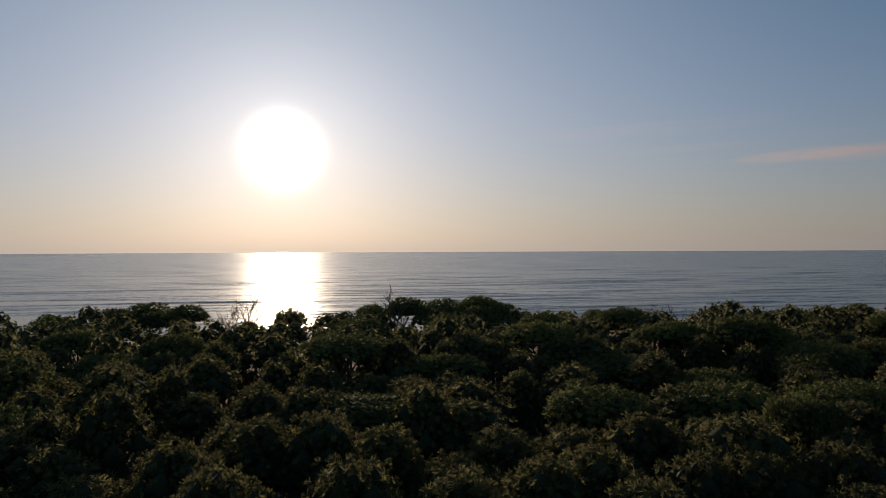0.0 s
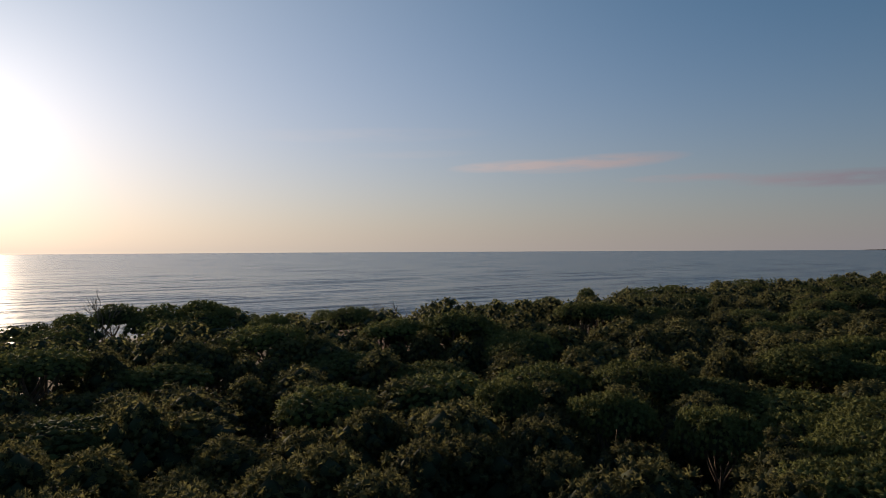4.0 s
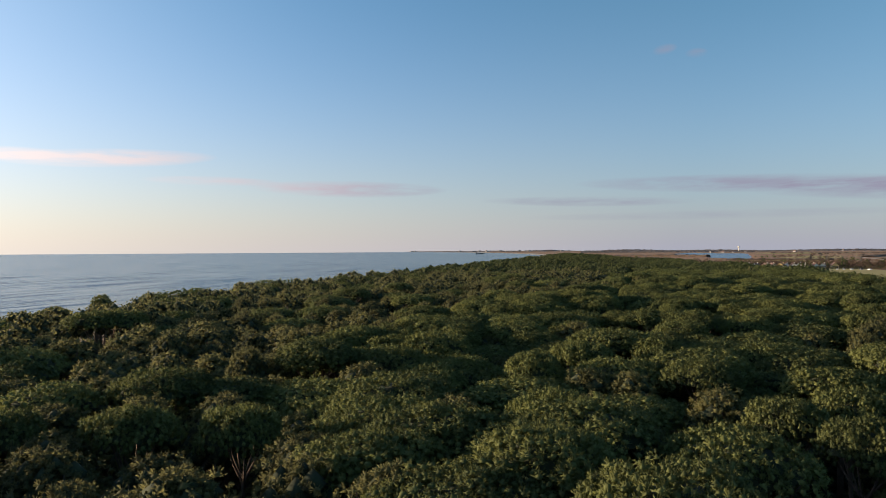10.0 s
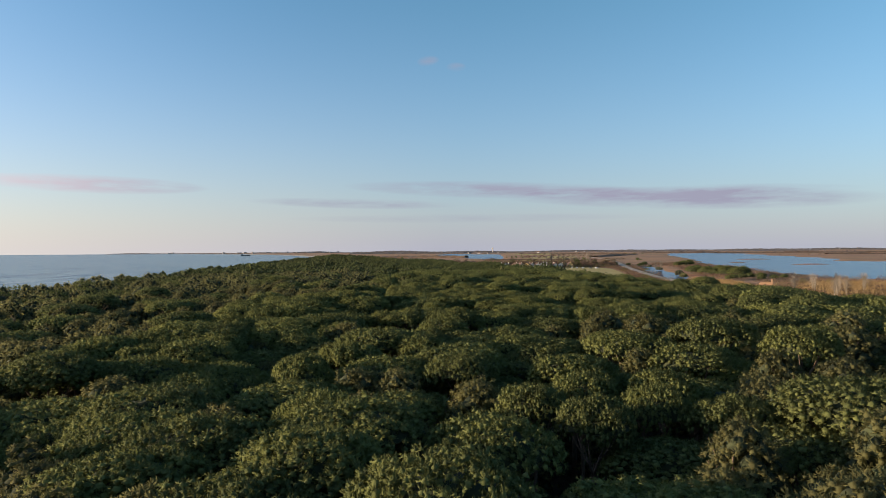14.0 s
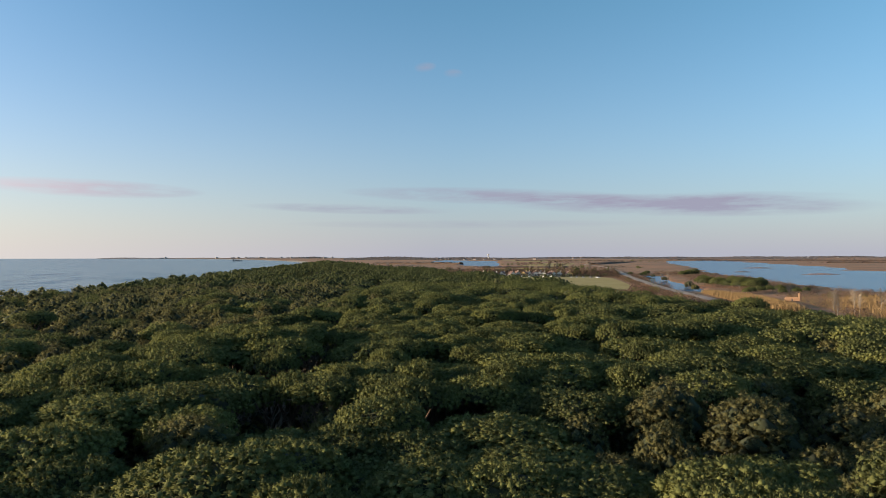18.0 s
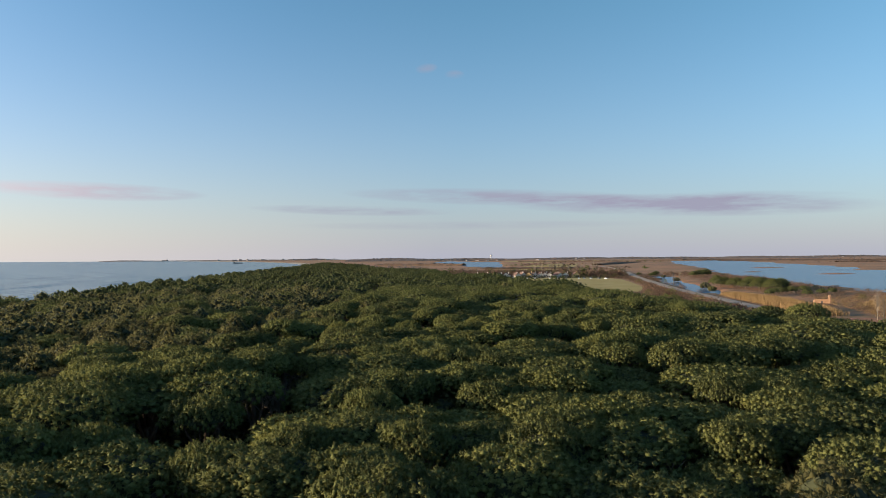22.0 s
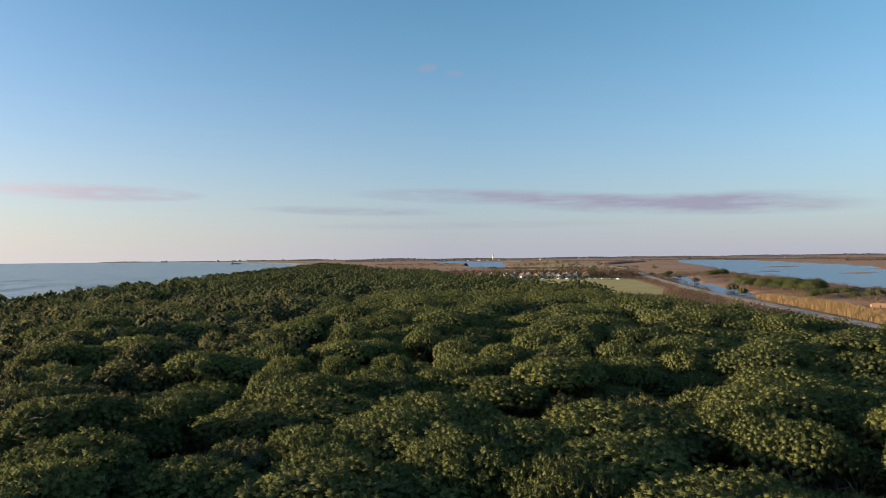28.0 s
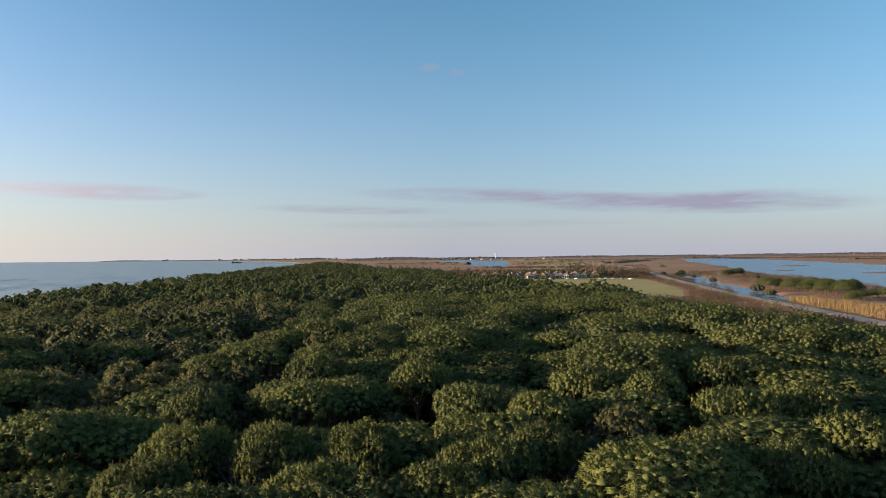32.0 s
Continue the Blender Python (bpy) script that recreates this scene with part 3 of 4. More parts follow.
# the pines that stand out: x, y and the crown's half width
SOUTH_PINES = [
    (18.4, 29.2, 4.5), (6.5, 24.4, 3.5), (5.7, 16.3, 2.7), (1.6, 12.5, 2.7), (11.7, 17.1, 2.7), (9.3, 11.2, 2.7), (4.6, 7.5, 2.7), (13.3, 8.2, 2.7),
    (-2.9, 24.6, 3.3), (14.1, 40.7, 3.7), (37.6, 43.3, 3.3), (-12.0, 9.7, 2.7), (-13.7, 33.0, 3.0), (-6.8, 38.3, 3.1), (-28.2, 39.1, 2.8), (-33.4, 36.3, 2.7),
    (-12.5, 146.5, 3.3), (-19.8, 143.9, 2.7), (0.1, 145.6, 3.2), (5.3, 142.9, 2.8), (10.6, 153.2, 3.2), (16.2, 171.2, 4.2), (15.5, 150.3, 2.8), (23.3, 157.1, 3.1),
    (-4.2, 155.4, 2.8), (-3.5, 166.1, 3.9), (-14.2, 159.2, 3.3), (18.7, 142.4, 3.0), (24.3, 144.1, 2.7), (23.0, 135.7, 2.7),
]
NORTH_PINES = [
    (12.6, 131.7, 2.7), (16.1, 129.4, 2.7), (-6.5, 134.0, 2.7), (-11.8, 134.1, 2.7), (-16.8, 134.3, 2.7), (0.6, 130.4, 2.7), (4.0, 133.7, 2.7), (-7.7, 126.8, 2.7),
    (-1.8, 126.7, 2.7), (-16.5, 127.9, 2.7), (13.3, 180.1, 3.9), (-23.4, 183.0, 4.1), (26.5, 80.6, 3.8), (22.7, 85.4, 2.7), (5.8, 70.2, 3.1), (-9.5, 70.4, 2.7),
    (-6.2, 81.4, 2.7), (-13.5, 100.2, 3.6), (4.5, 99.5, 3.0), (18.1, 111.0, 3.5), (29.3, 110.5, 3.5), (-18.2, 78.5, 2.7), (-42.2, 109.2, 4.1), (-22.3, 70.5, 2.7),
    (27.3, 85.3, 2.7), (2.9, 84.0, 2.7), (-2.5, 71.1, 2.7), (-13.5, 66.7, 2.7), (17.4, 70.7, 2.7), (-42.0, 23.4, 3.9), (-34.3, 12.1, 2.7), (-41.8, 8.7, 2.7),
    (-27.8, 14.9, 2.7), (-33.1, 32.5, 2.9), (-16.4, 24.1, 2.7),
]
HERO_BUSHY = [
    (23.2, 15.6, 2.7), (-11.6, 22.1, 2.7), (-8.3, 21.6, 2.7), (-7.5, 10.6, 2.7), (-1.8, 17.0, 2.7), (19.4, 18.5, 2.7), (-19.0, 8.4, 2.7), (-25.5, 159.0, 2.7),
    (-26.7, 142.7, 2.7), (-21.5, 12.7, 2.7), (-33.2, 5.0, 2.7), (-33.4, -3.6, 2.7), (-24.3, 5.1, 2.7), (-35.3, -8.8, 2.7), (-41.8, -2.8, 2.7), (-19.0, 2.3, 2.7),
    (-23.6, 0.7, 2.7), (-33.1, -16.2, 2.7), (-42.0, -19.7, 2.7), (-34.9, -21.9, 2.7), (-30.3, -8.0, 2.7), (-45.1, -23.8, 2.7), (-45.3, -27.9, 2.7), (-35.0, -28.6, 2.7),
    (-33.9, -11.9, 2.7), (-32.9, -0.3, 2.7),
]


def nearer(x, y):
    """The seaward pines stand a little closer to the turning point."""
    return (STAND[0] + .88 * x, STAND[1] + .88 * (y + 22)) if x < -18 and y < 25 else (x, y)


SOUTH_PINES, NORTH_PINES, HERO_BUSHY = ([(*nearer(x, y), r) for x, y, r in some] for some in (SOUTH_PINES, NORTH_PINES, HERO_BUSHY))
HEROES = SOUTH_PINES + NORTH_PINES + HERO_BUSHY


def gully(y):
    """x of the dark furrow that runs through the wood."""
    return -14.9 - .065 * (y - 78) + 1.5 * math.sin(y * .09)


def furrow(x, y):
    if 55 < y < 330 and abs(x - gully(y)) < 3.4:
        return True
    if 74 < y < 128 and abs(x - 23 - 2 * math.sin(y * .12)) < 2.6:
        return True
    return 134 < y < 152 and abs(x - 15.5) < 3.0


spots = []
for y in np.arange(-140, 1380, 5.9):
    for x in np.arange(-270, 84, 6.5):
        px, py = x + RNG.uniform(-2.1, 2.1), y + RNG.uniform(-2.2, 2.2)
        edge = px - tree_line(py)
        if edge < 0 or px > forest_right(py) + RNG.uniform(-5, 5) or furrow(px, py):
            continue
        if edge < 2.5:
            continue
        if any((px - a) ** 2 + (py - b) ** 2 < (r + 1.5) ** 2 for a, b, r in HEROES):
            continue
        n1 = noise.noise(Vector((px * .10, py * .014, 3.1)))
        if n1 > (.42 if px < 8 or py > 64 else .12) and py < 700:
            continue
        spots.append((px, py, n1, 0))
spots += [(x, y, 0, r) for x, y, r in HEROES]
# younger pines in the gaps
taken = np.array([(s[0], s[1]) for s in spots])
for _ in range(14000):
    px, py = RNG.uniform(-130, 80), RNG.uniform(-125, 330)
    if px < tree_line(py) + 3 or px > forest_right(py) or furrow(px, py):
        continue
    if ((taken - (px, py)) ** 2).sum(1).min() > 3.8 ** 2:
        spots.append((px, py, .18, 0))
        taken = np.concatenate([taken, [(px, py)]])

# low bushy pines and bare shrubs where the canopy leaves a hollow
HOLLOWS, BARE_HOLLOWS = [], []
for _ in range(16000):
    px, py = RNG.uniform(-45, 60), RNG.uniform(10, 190)
    if px < tree_line(py) + 6 or px > forest_right(py) - 2:
        continue
    if ((taken - (px, py)) ** 2).sum(1).min() > 3.3 ** 2:
        (BARE_HOLLOWS if RNG.random() < .25 else HOLLOWS).append((px, py))
        taken = np.concatenate([taken, [(px, py)]])


def off_path(x, y):
    return math.hypot(x, y - min(95, max(-34, y)))


def in_view(x, y):
    """Whether a tree near this place comes into view from the turning point or along the flight."""
    a = math.degrees(math.atan2(STAND[0] - x, y - STAND[1]))
    return (-40 < a < 122 and math.hypot(x - STAND[0], y - STAND[1]) > 12) or (y > 0 and abs(x) < 8 + y * .75)


NEAR, MIDDLE = 44, 125      # metres from the path: finely leaved pines, plainer ones, and the joined wood beyond
close = {True: [], False: []}
middle = {True: [], False: []}
rest = []
for x, y, n1, wide in sorted(spots, key=lambda s: off_path(s[0], s[1])):
    sea = float(np.interp(y, (-60, 0, 35, 60), (-14, -26, -38, -44))) + 12 * noise.noise(Vector((x * .03, y * .02, 9)))
    if y > 60:
        sea = max(sea, gully(y) - (28 if y < 110 else 8))
    bushy = bool(RNG.random() < (.86 if x < sea else .62 if x > 8 and y < 62 else .22 if y < 20 else .08))
    if wide:
        bushy = (x, y, wide) in HERO_BUSHY
    top = 11.8 + 1.4 * noise.noise(Vector((x * .05, y * .018, 1.7))) + RNG.uniform(-1.1, 1.1) * (1.6 if x > 8 and y < 62 else 1) - (RNG.random() < .10) * 2.0 - max(0, n1) * 3.5
    if wide:
        top = 11.9
    row = (x, y, top / 12 , RNG.uniform(0, 360), wide if wide else RNG.uniform(2.2, 3.4) if bushy else RNG.uniform(3.5, 5.3))
    d = off_path(x, y)
    if d < NEAR and in_view(x, y) and len(close[bushy]) < 300:
        close[bushy].append(row)
    elif d < MIDDLE and in_view(x, y) and len(middle[bushy]) < 295:
        middle[bushy].append(row)
    else:
        rest.append((*row, bushy, d))
young = [(x, y, RNG.uniform(.50, .74), RNG.uniform(0, 360), RNG.uniform(1.8, 2.6)) for x, y in HOLLOWS if in_view(x, y)][:295]
for kinds, some in ((UMBRELLAS, close[False]), (BUSHIES, close[True]), (PLAIN_UMBRELLAS, middle[False]), (PLAIN_BUSHIES, middle[True]), (YOUNG, young)):
    for i, (x, y, h, turn, s) in enumerate(some):
        base = kinds[i % len(kinds)]
        s = s / (U_WIDE if len(kinds) == 6 else B_WIDE)[i % len(kinds)]
        m = Matrix.Translation((x, y, LAND - .3)) @ Matrix.Rotation(radians(turn), 4, "Z") @ Matrix.Diagonal((s, s, h, 1))
        if i < len(kinds):
            base.matrix_basis = m
        else:
            copy_thing(base, Matrix.Identity(4)).matrix_basis = m


def wood(name, rows, umbrellas, bushies, mats, label, stems=True):
    """A stretch of the wood farther off, as one mesh."""
    V, F, M, N, base = [], [], [], [], 0
    stem = tube([(0, 0, -8.4), (0, 0, 0)], (.25, .16), 4)
    for i, (x, y, h, turn, s, bushy, d) in enumerate(rows):
        v, f, m, nn = (bushies if bushy else umbrellas)[i % len(bushies if bushy else umbrellas)]
        high = v[:, 2].max()
        s = s / (2.9 if bushy else 4.0)
        c, q = math.cos(radians(turn)), math.sin(radians(turn))
        out = np.stack([(v[:, 0] * c - v[:, 1] * q) * s + x, (v[:, 0] * q + v[:, 1] * c) * s + y, (v[:, 2] - high + 12) * h + LAND], 1)
        V.append(out), F.append(f + base), M.append(np.where(m > 0, 3, 0) if bushy else m)
        N.append(np.stack([nn[:, 0] * c - nn[:, 1] * q, nn[:, 0] * q + nn[:, 1] * c, nn[:, 2]], 1))
        base += len(v)
        if stems:
            sv = stem[0] + (x, y, LAND + 8.4)
            V.append(sv), F.append(stem[1] + base), M.append(np.full(len(stem[1]), 2)), N.append(unit(stem[0] * [1, 1, 0]))
            base += len(sv)
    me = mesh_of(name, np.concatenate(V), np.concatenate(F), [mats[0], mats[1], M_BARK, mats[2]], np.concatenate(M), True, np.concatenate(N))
    return tagged(new(name, me), label, "forest", kind="stuff")


mid = [r for r in rest if r[6] < 190 and (in_view(r[0], r[1]) or r[6] > 60)]
far = [r for r in rest if r[6] >= 190]
behind = [r for r in rest if r[6] <= 60 and not in_view(r[0], r[1])]
# the darker needles put this canopy's shade into the colour
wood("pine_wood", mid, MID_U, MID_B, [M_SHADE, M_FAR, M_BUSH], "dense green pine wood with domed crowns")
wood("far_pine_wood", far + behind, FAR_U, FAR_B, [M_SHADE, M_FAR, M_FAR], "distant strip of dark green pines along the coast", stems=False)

# ---------------------------------------------------------------- scrub, reeds and bare trees


def bush(rng, R, H, n, size, blades=0):
    p = dome_points(rng, n, 0)
    at = p * [R, R, H] * rng.uniform(.75, 1.1, (n, 1))
    return puffs(rng, at, unit(p + [0, 0, .5]), size * rng.uniform(.7, 1.3, n), blades + 6, .55, .07)


def thicket(name, places, mat, label, R, H, n, size, blades=0, seed=5, category="shrubs"):
    """Shrubs that nobody could count, as one mesh. places: rows of x, y, z, scale."""
    rng = np.random.default_rng(seed)
    kinds = [bush(rng, R, H, n, size, blades) for _ in range(6)]
    V, F, N, base = [], [], [], 0
    for i, (x, y, z, s) in enumerate(places):
        v, f, nn = kinds[i % 6]
        a = rng.uniform(0, 6.28)
        c, q = math.cos(a) * s, math.sin(a) * s
        V.append(np.stack([v[:, 0] * c - v[:, 1] * q + x, v[:, 0] * q + v[:, 1] * c + y, v[:, 2] * s * rng.uniform(.75, 1.25) + z], 1))
        F.append(f + base)
        N.append(np.stack([nn[:, 0] * c - nn[:, 1] * q, nn[:, 0] * q + nn[:, 1] * c, nn[:, 2] * s], 1) / s)
        base += len(v)
    return tagged(new(name, mesh_of(name, np.concatenate(V), np.concatenate(F), [mat], None, True, np.concatenate(N))), label, category, kind="stuff")


def scattered(rng, poly, spacing, keep=1.0, lo=.7, hi=1.3):
    """Loose places inside a polygon, on dry ground."""
    p = np.array(poly, float)
    out = []
    for x in np.arange(p[:, 0].min(), p[:, 0].max(), spacing):
        for y in np.arange(p[:, 1].min(), p[:, 1].max(), spacing):
            out.append((x + rng.uniform(-.6, .6) * spacing, y + rng.uniform(-.6, .6) * spacing))
    out = np.array(out)
    hit, _ = inside(poly, out[:, 0], out[:, 1])
    z = ground_height(out[:, 0], out[:, 1])
    ok = hit & (z > .15) & (rng.random(len(out)) < keep) & (away(LEVEE, out[:, 0], out[:, 1]) > 6)
    return [(x, y, h - .1, rng.uniform(lo, hi)) for (x, y), h in zip(out[ok], z[ok])]


rng = np.random.default_rng(31)
low = []
for x in np.arange(-140, 82, 4.2):
    for y in np.arange(-110, 200, 4.2):
        px, py = x + rng.uniform(-1.6, 1.6), y + rng.uniform(-1.6, 1.6)
        if px > tree_line(py) - 10 and px < forest_right(py) + 4 and in_view(px, py):
            low.append((px, py, float(LAND) - .1, rng.uniform(.6, 1.5)))
thicket("undergrowth", low, M_HEDGE, "dark evergreen undergrowth beneath the pines", 1.9, 2.8, 8, .95, 0, seed=3)

BETWEEN = [(150, 690), (215, 830), (190, 657), (166, 524), (151, 442), (128, 330), (95, 300), (70, 330), (75, 400), (112, 412), (134, 480), (148, 560), (158, 630)]
thicket("brown_scrub", scattered(rng, BETWEEN, 4.2, .85, .5, 1.15), M_SCRUB, "reddish-brown leafless winter scrub beside the road", 2.2, 2.6, 18, .5, 3, seed=6)
BANK = [(200, 740), (300, 860), (330, 900), (300, 740), (290, 660), (275, 590), (254, 505), (246, 440), (262, 388), (250, 330), (200, 330), (168, 380), (175, 440), (196, 510), (206, 570), (232, 690)]
thicket("bank_scrub", scattered(rng, BANK, 6.5, .7, .5, 1.2), M_SCRUB, "brown leafless shrubs between the canal and the lagoon", 2.6, 2.4, 18, .5, 3, seed=8)
SHORE = [(250, 330), (340, 325), (520, 255), (520, 180), (200, 120), (130, 150), (140, 230), (160, 300)]
thicket("shore_scrub", scattered(rng, SHORE, 7.5, .6, .5, 1.3), M_SCRUB, "brown leafless thicket along the lagoon shore", 2.4, 2.8, 18, .5, 3, seed=9)
EDGE = [(74, 60), (96, 60), (104, 160), (112, 240), (126, 320), (92, 300), (66, 250), (70, 160)]
thicket("verge_scrub", scattered(rng, EDGE, 4.0, .8, .5, 1.1), M_SCRUB, "brown scrub between the pines and the road", 2.0, 2.4, 18, .5, 3, seed=10)
GREEN = scattered(rng, EDGE, 9, .5, .6, 1.1) + scattered(rng, BETWEEN, 14, .35, .7, 1.2) + scattered(rng, BANK, 30, .4, .6, .9)
thicket("evergreen_scrub", GREEN, M_BUSH, "low dark evergreen shrubs on the marsh banks", 2.6, 3.4, 20, .75, 3, seed=11)
DRY = [(142, 240), (160, 300), (172, 345), (182, 366), (225, 372), (250, 330), (200, 280), (168, 225)]
thicket("dry_marsh_grass", scattered(rng, DRY, 2.6, .8, .3, .65), M_REED, "tufts of straw-coloured marsh grass behind the reed bed", 1.6, 1.9, 14, .45, 4, seed=12, category="grass")


def reeds(name, poly, spacing, height, label, seed):
    """A reed bed: upright dry stems and plumes in one mesh."""
    r = np.random.default_rng(seed)
    p = np.array([row[:3] for row in scattered(r, poly, spacing, .95)])
    n, k = len(p), 18
    foot = p[:, None] + np.concatenate([r.uniform(-2.0, 2.0, (n, k, 2)), np.zeros((n, k, 1))], -1)
    h = height * r.uniform(.6, 1.1, (n, k, 1))
    a = r.uniform(0, 6.28, (n, k, 1))
    side = np.concatenate([np.cos(a), np.sin(a), 0 * a], -1) * .05
    tip = foot + np.concatenate([r.uniform(-.35, .35, (n, k, 2)), h], -1)
    V = np.stack([foot - side * .6, foot + side * .6, tip * .8 + foot * .2 + side, tip, tip * .8 + foot * .2 - side], 2).reshape(-1, 3)
    i = 5 * np.arange(n * k)[:, None]
    F = np.concatenate([i + [[0, 1, 2]], i + [[0, 2, 4]], i + [[4, 2, 3]]])
    return tagged(new(name, mesh_of(name, V, F, [M_REED])), label, "reeds", kind="stuff")


reeds("reed_bed", [(129, 266), (138, 330), (146, 388), (155, 390), (158, 345), (147, 290), (138, 264)], 1.4, 2.3, "tall golden dry reed bed beside the road", 4)
reeds("shore_reeds", [(150, 230), (170, 310), (210, 350), (262, 340), (330, 300), (320, 260), (200, 190)], 3.4, 2.0, "straw-coloured reeds along the lagoon shore", 5)


def bare_tree(name, seed, height, spread, mat, label, forks=4, thick=.16, upright=.5):
    """A leafless tree: a tapered trunk and a crown of forking branches."""
    r = np.random.default_rng(seed)
    root = new(name)
    root.empty_display_size = .5
    trunk_line = [(0, 0, 0), (r.uniform(-.2, .2), r.uniform(-.2, .2), height * .3), (r.uniform(-.4, .4), r.uniform(-.4, .4), height * .62)]
    part("trunk", mesh_of("trunk", *tube(trunk_line, (thick, thick * .8, thick * .5), 6), [mat], smooth=True), root)
    pieces = []

    def grow(at, way, length, thin, depth):
        end = at + way * length
        mid = (at + end) / 2 + r.normal(size=3) * length * .06
        pieces.append(tube([at, mid, end], (thin, thin * .8, thin * .55), 3))
        if depth:
            for _ in range(3 if depth > 1 else 4):
                d = unit(way + r.normal(size=3) * .55 + [0, 0, .18])
                grow(at + way * length * r.uniform(.45, 1), d, length * r.uniform(.55, .8), thin * .6, depth - 1)

    for i in range(forks * 2):
        f = .3 + .7 * i / (forks * 2 - 1)
        a = i * 2.4 + seed
        base = np.array([np.interp(f, (0, .48, 1), [q[k] for q in trunk_line]) for k in range(3)])
        d = unit(np.array([math.cos(a) * spread, math.sin(a) * spread, upright + f]))
        grow(base, d, height * .30 * (1.1 - .3 * f), thick * .45, 2)
    part("crown", mesh_of("crown", *joined(pieces), [mat]), root)
    return tagged(root, label, "tree")


def plant(kinds, rows, group):
    """Set out copies: rows of x, y, scale. The first ones use the models themselves."""
    for i, (x, y, s) in enumerate(rows):
        base = kinds[i % len(kinds)]
        z = max(float(ground_height(x, y)), 0) - .05
        m = Matrix.Translation((x, y, z)) @ Matrix.Rotation(i * 2.4, 4, "Z") @ Matrix.Scale(s, 4)
        if i < len(kinds):
            base.matrix_basis = m
            tagged(base, group=group)
        else:
            tagged(copy_thing(base, Matrix.Identity(4)), group=group).matrix_basis = m


shrubs = [bare_tree("bare_tree", 40 + k, 9.5, .9, M_TWIG, "leafless brown broadleaf tree among the green pines", 5) for k in range(3)]
BROWN = [(-22.1, 68.4, 1.1), (5.2, 42.7, 1.15), (1.6, 41.4, 1), (15.3, 43.9, 1.15), (-26, 19.2, 1.1), (-4.9, 17.7, 1), (1.5, 73.3, 1.1), (-19.4, 96.2, 1.1), (-2.8, 76.6, 1), (20.3, 103.6, 1.1),
         (33.7, 110.4, 1.1), (5.9, 133.5, 1.15), (30.1, 195.1, 1.2), (-29.6, 149, 1.1), (-20.1, 57.4, 1.2), (31.4, 75.1, 1.15), (65.4, 124, 1.1), (3.9, 69.9, 1.1), (-70, 92, 1.1), (-84, 100, 1.2), (-92, 86, 1.1), (-100, 96, 1.2), (-78, 80, 1.1), (-108, 110, 1.15)]
plant(shrubs, BROWN + [(x, y, .78 + .3 * ((x * 7 + y * 3) % 1)) for x, y in BARE_HOLLOWS if in_view(x, y)], "bare trees in the wood")
shore_trees = [bare_tree("bare_shore_tree", 50 + k, 14, .75, M_TWIG, "tall leafless tree at the edge of the beach", 5, .2) for k in range(2)]
SHORE_TREES = [(-118, -40, 1.15), (-119, -15.4, 1.15), (-112, 27, .92), (-112, 31, .92), (-113, 24, .85), (-121, -43, .95), (-116, -37, .9)]
plant(shore_trees, [(STAND[0] * .9 + .97 * x, y - 9, .9 * k) for x, y, k in SHORE_TREES], "bare trees at the beach")
poplars = [bare_tree("bare_poplar", 60 + k, 13, .28, M_PALE, "pale leafless poplar on the marsh", 6, .18, 1.2) for k in range(3)]
POPLARS = [(96, 760, 1), (104, 764, 1.1), (112, 758, 1), (119, 766, 1.1), (127, 762, 1.15), (134, 768, 1), (141, 760, 1.1), (148, 766, 1), (158, 752, 1.2), (163, 758, 1.1),
           (134, 236, .7), (141, 250, .75), (146, 243, .7), (152, 256, .75), (158, 246, .7), (150, 228, .75), (142, 222, .7), (166, 262, .7), (174, 256, .75), (182, 268, .7), (190, 252, .7), (136, 210, .7), (180, 548, .8), (174, 545, .7)]
plant(poplars, POPLARS, "bare poplars on the marsh")
willows = [bare_tree("yellow_willow", 70 + k, 9, .8, M_WILLOW, "yellow-twigged leafless willow by the lagoon", 6, .2) for k in range(2)]
plant(willows, [(196, 262, 1), (206, 256, 1.1), (214, 264, .9), (228, 262, 1), (240, 268, 1), (222, 250, .9)], "willows by the lagoon")

# pines that stand alone: along the beach, on the bank of the canal
edge_pines = [build_pine("beach_pine", umbrella_crown(110 + k, 3.6, (2.2, 2.6, 2.3)[k], 36, 8, 12, .33), pine_trunk(40 + k, 8.6, 3.4), 8.4, M_UMB, "dark stone pine standing alone above the beach") for k in range(3)]
# x, y, half width of the crown, height
BEACH = [(-122, -62, 3.5, 12.6), (-124, -57, 4.5, 13), (-121, -50, 4, 13), (-114, -39, 1.7, 11.0), (-118, -33, 3.2, 12.4), (-115, -24, 2.6, 12), (-118, -19, 3.4, 13), (-121, -13, 4.1, 13.6),
         (-119, -7, 4.1, 13.6), (-121, 0, 4.3, 14), (-116, 3, 3, 12.8), (-112, 6, 1.6, 11.8), (-112, 12.5, 1.9, 11.8), (-111, 17.5, 2.6, 11.8), (-110, 60, 3.6, 11.6), (-116, 70, 3.3, 11.8),
         (-118, 83, 2.2, 13), (-123, -72, 3, 11.5), (-116, -54, 4, 12.5), (-113, -9, 4, 12.5), (-112, -2, 4, 12.8), (-124, 104, 4, 12), (-127, 122, 4, 12)]
for i, (x, y, r, top) in enumerate(BEACH):
    base = edge_pines[i % 3]
    x, y, top = STAND[0] * .9 + .97 * x, y - 9, top - 1.2
    m = Matrix.Translation((x, y, float(ground_height(x, y)) - .05)) @ Matrix.Rotation(i * 2.4, 4, "Z") @ Matrix.Diagonal((r / 3.6, r / 3.6, top / 11.0, 1))
    tree = base if i < 3 else copy_thing(base, Matrix.Identity(4))
    tree.matrix_basis = m
    tagged(tree, group="pines along the beach")
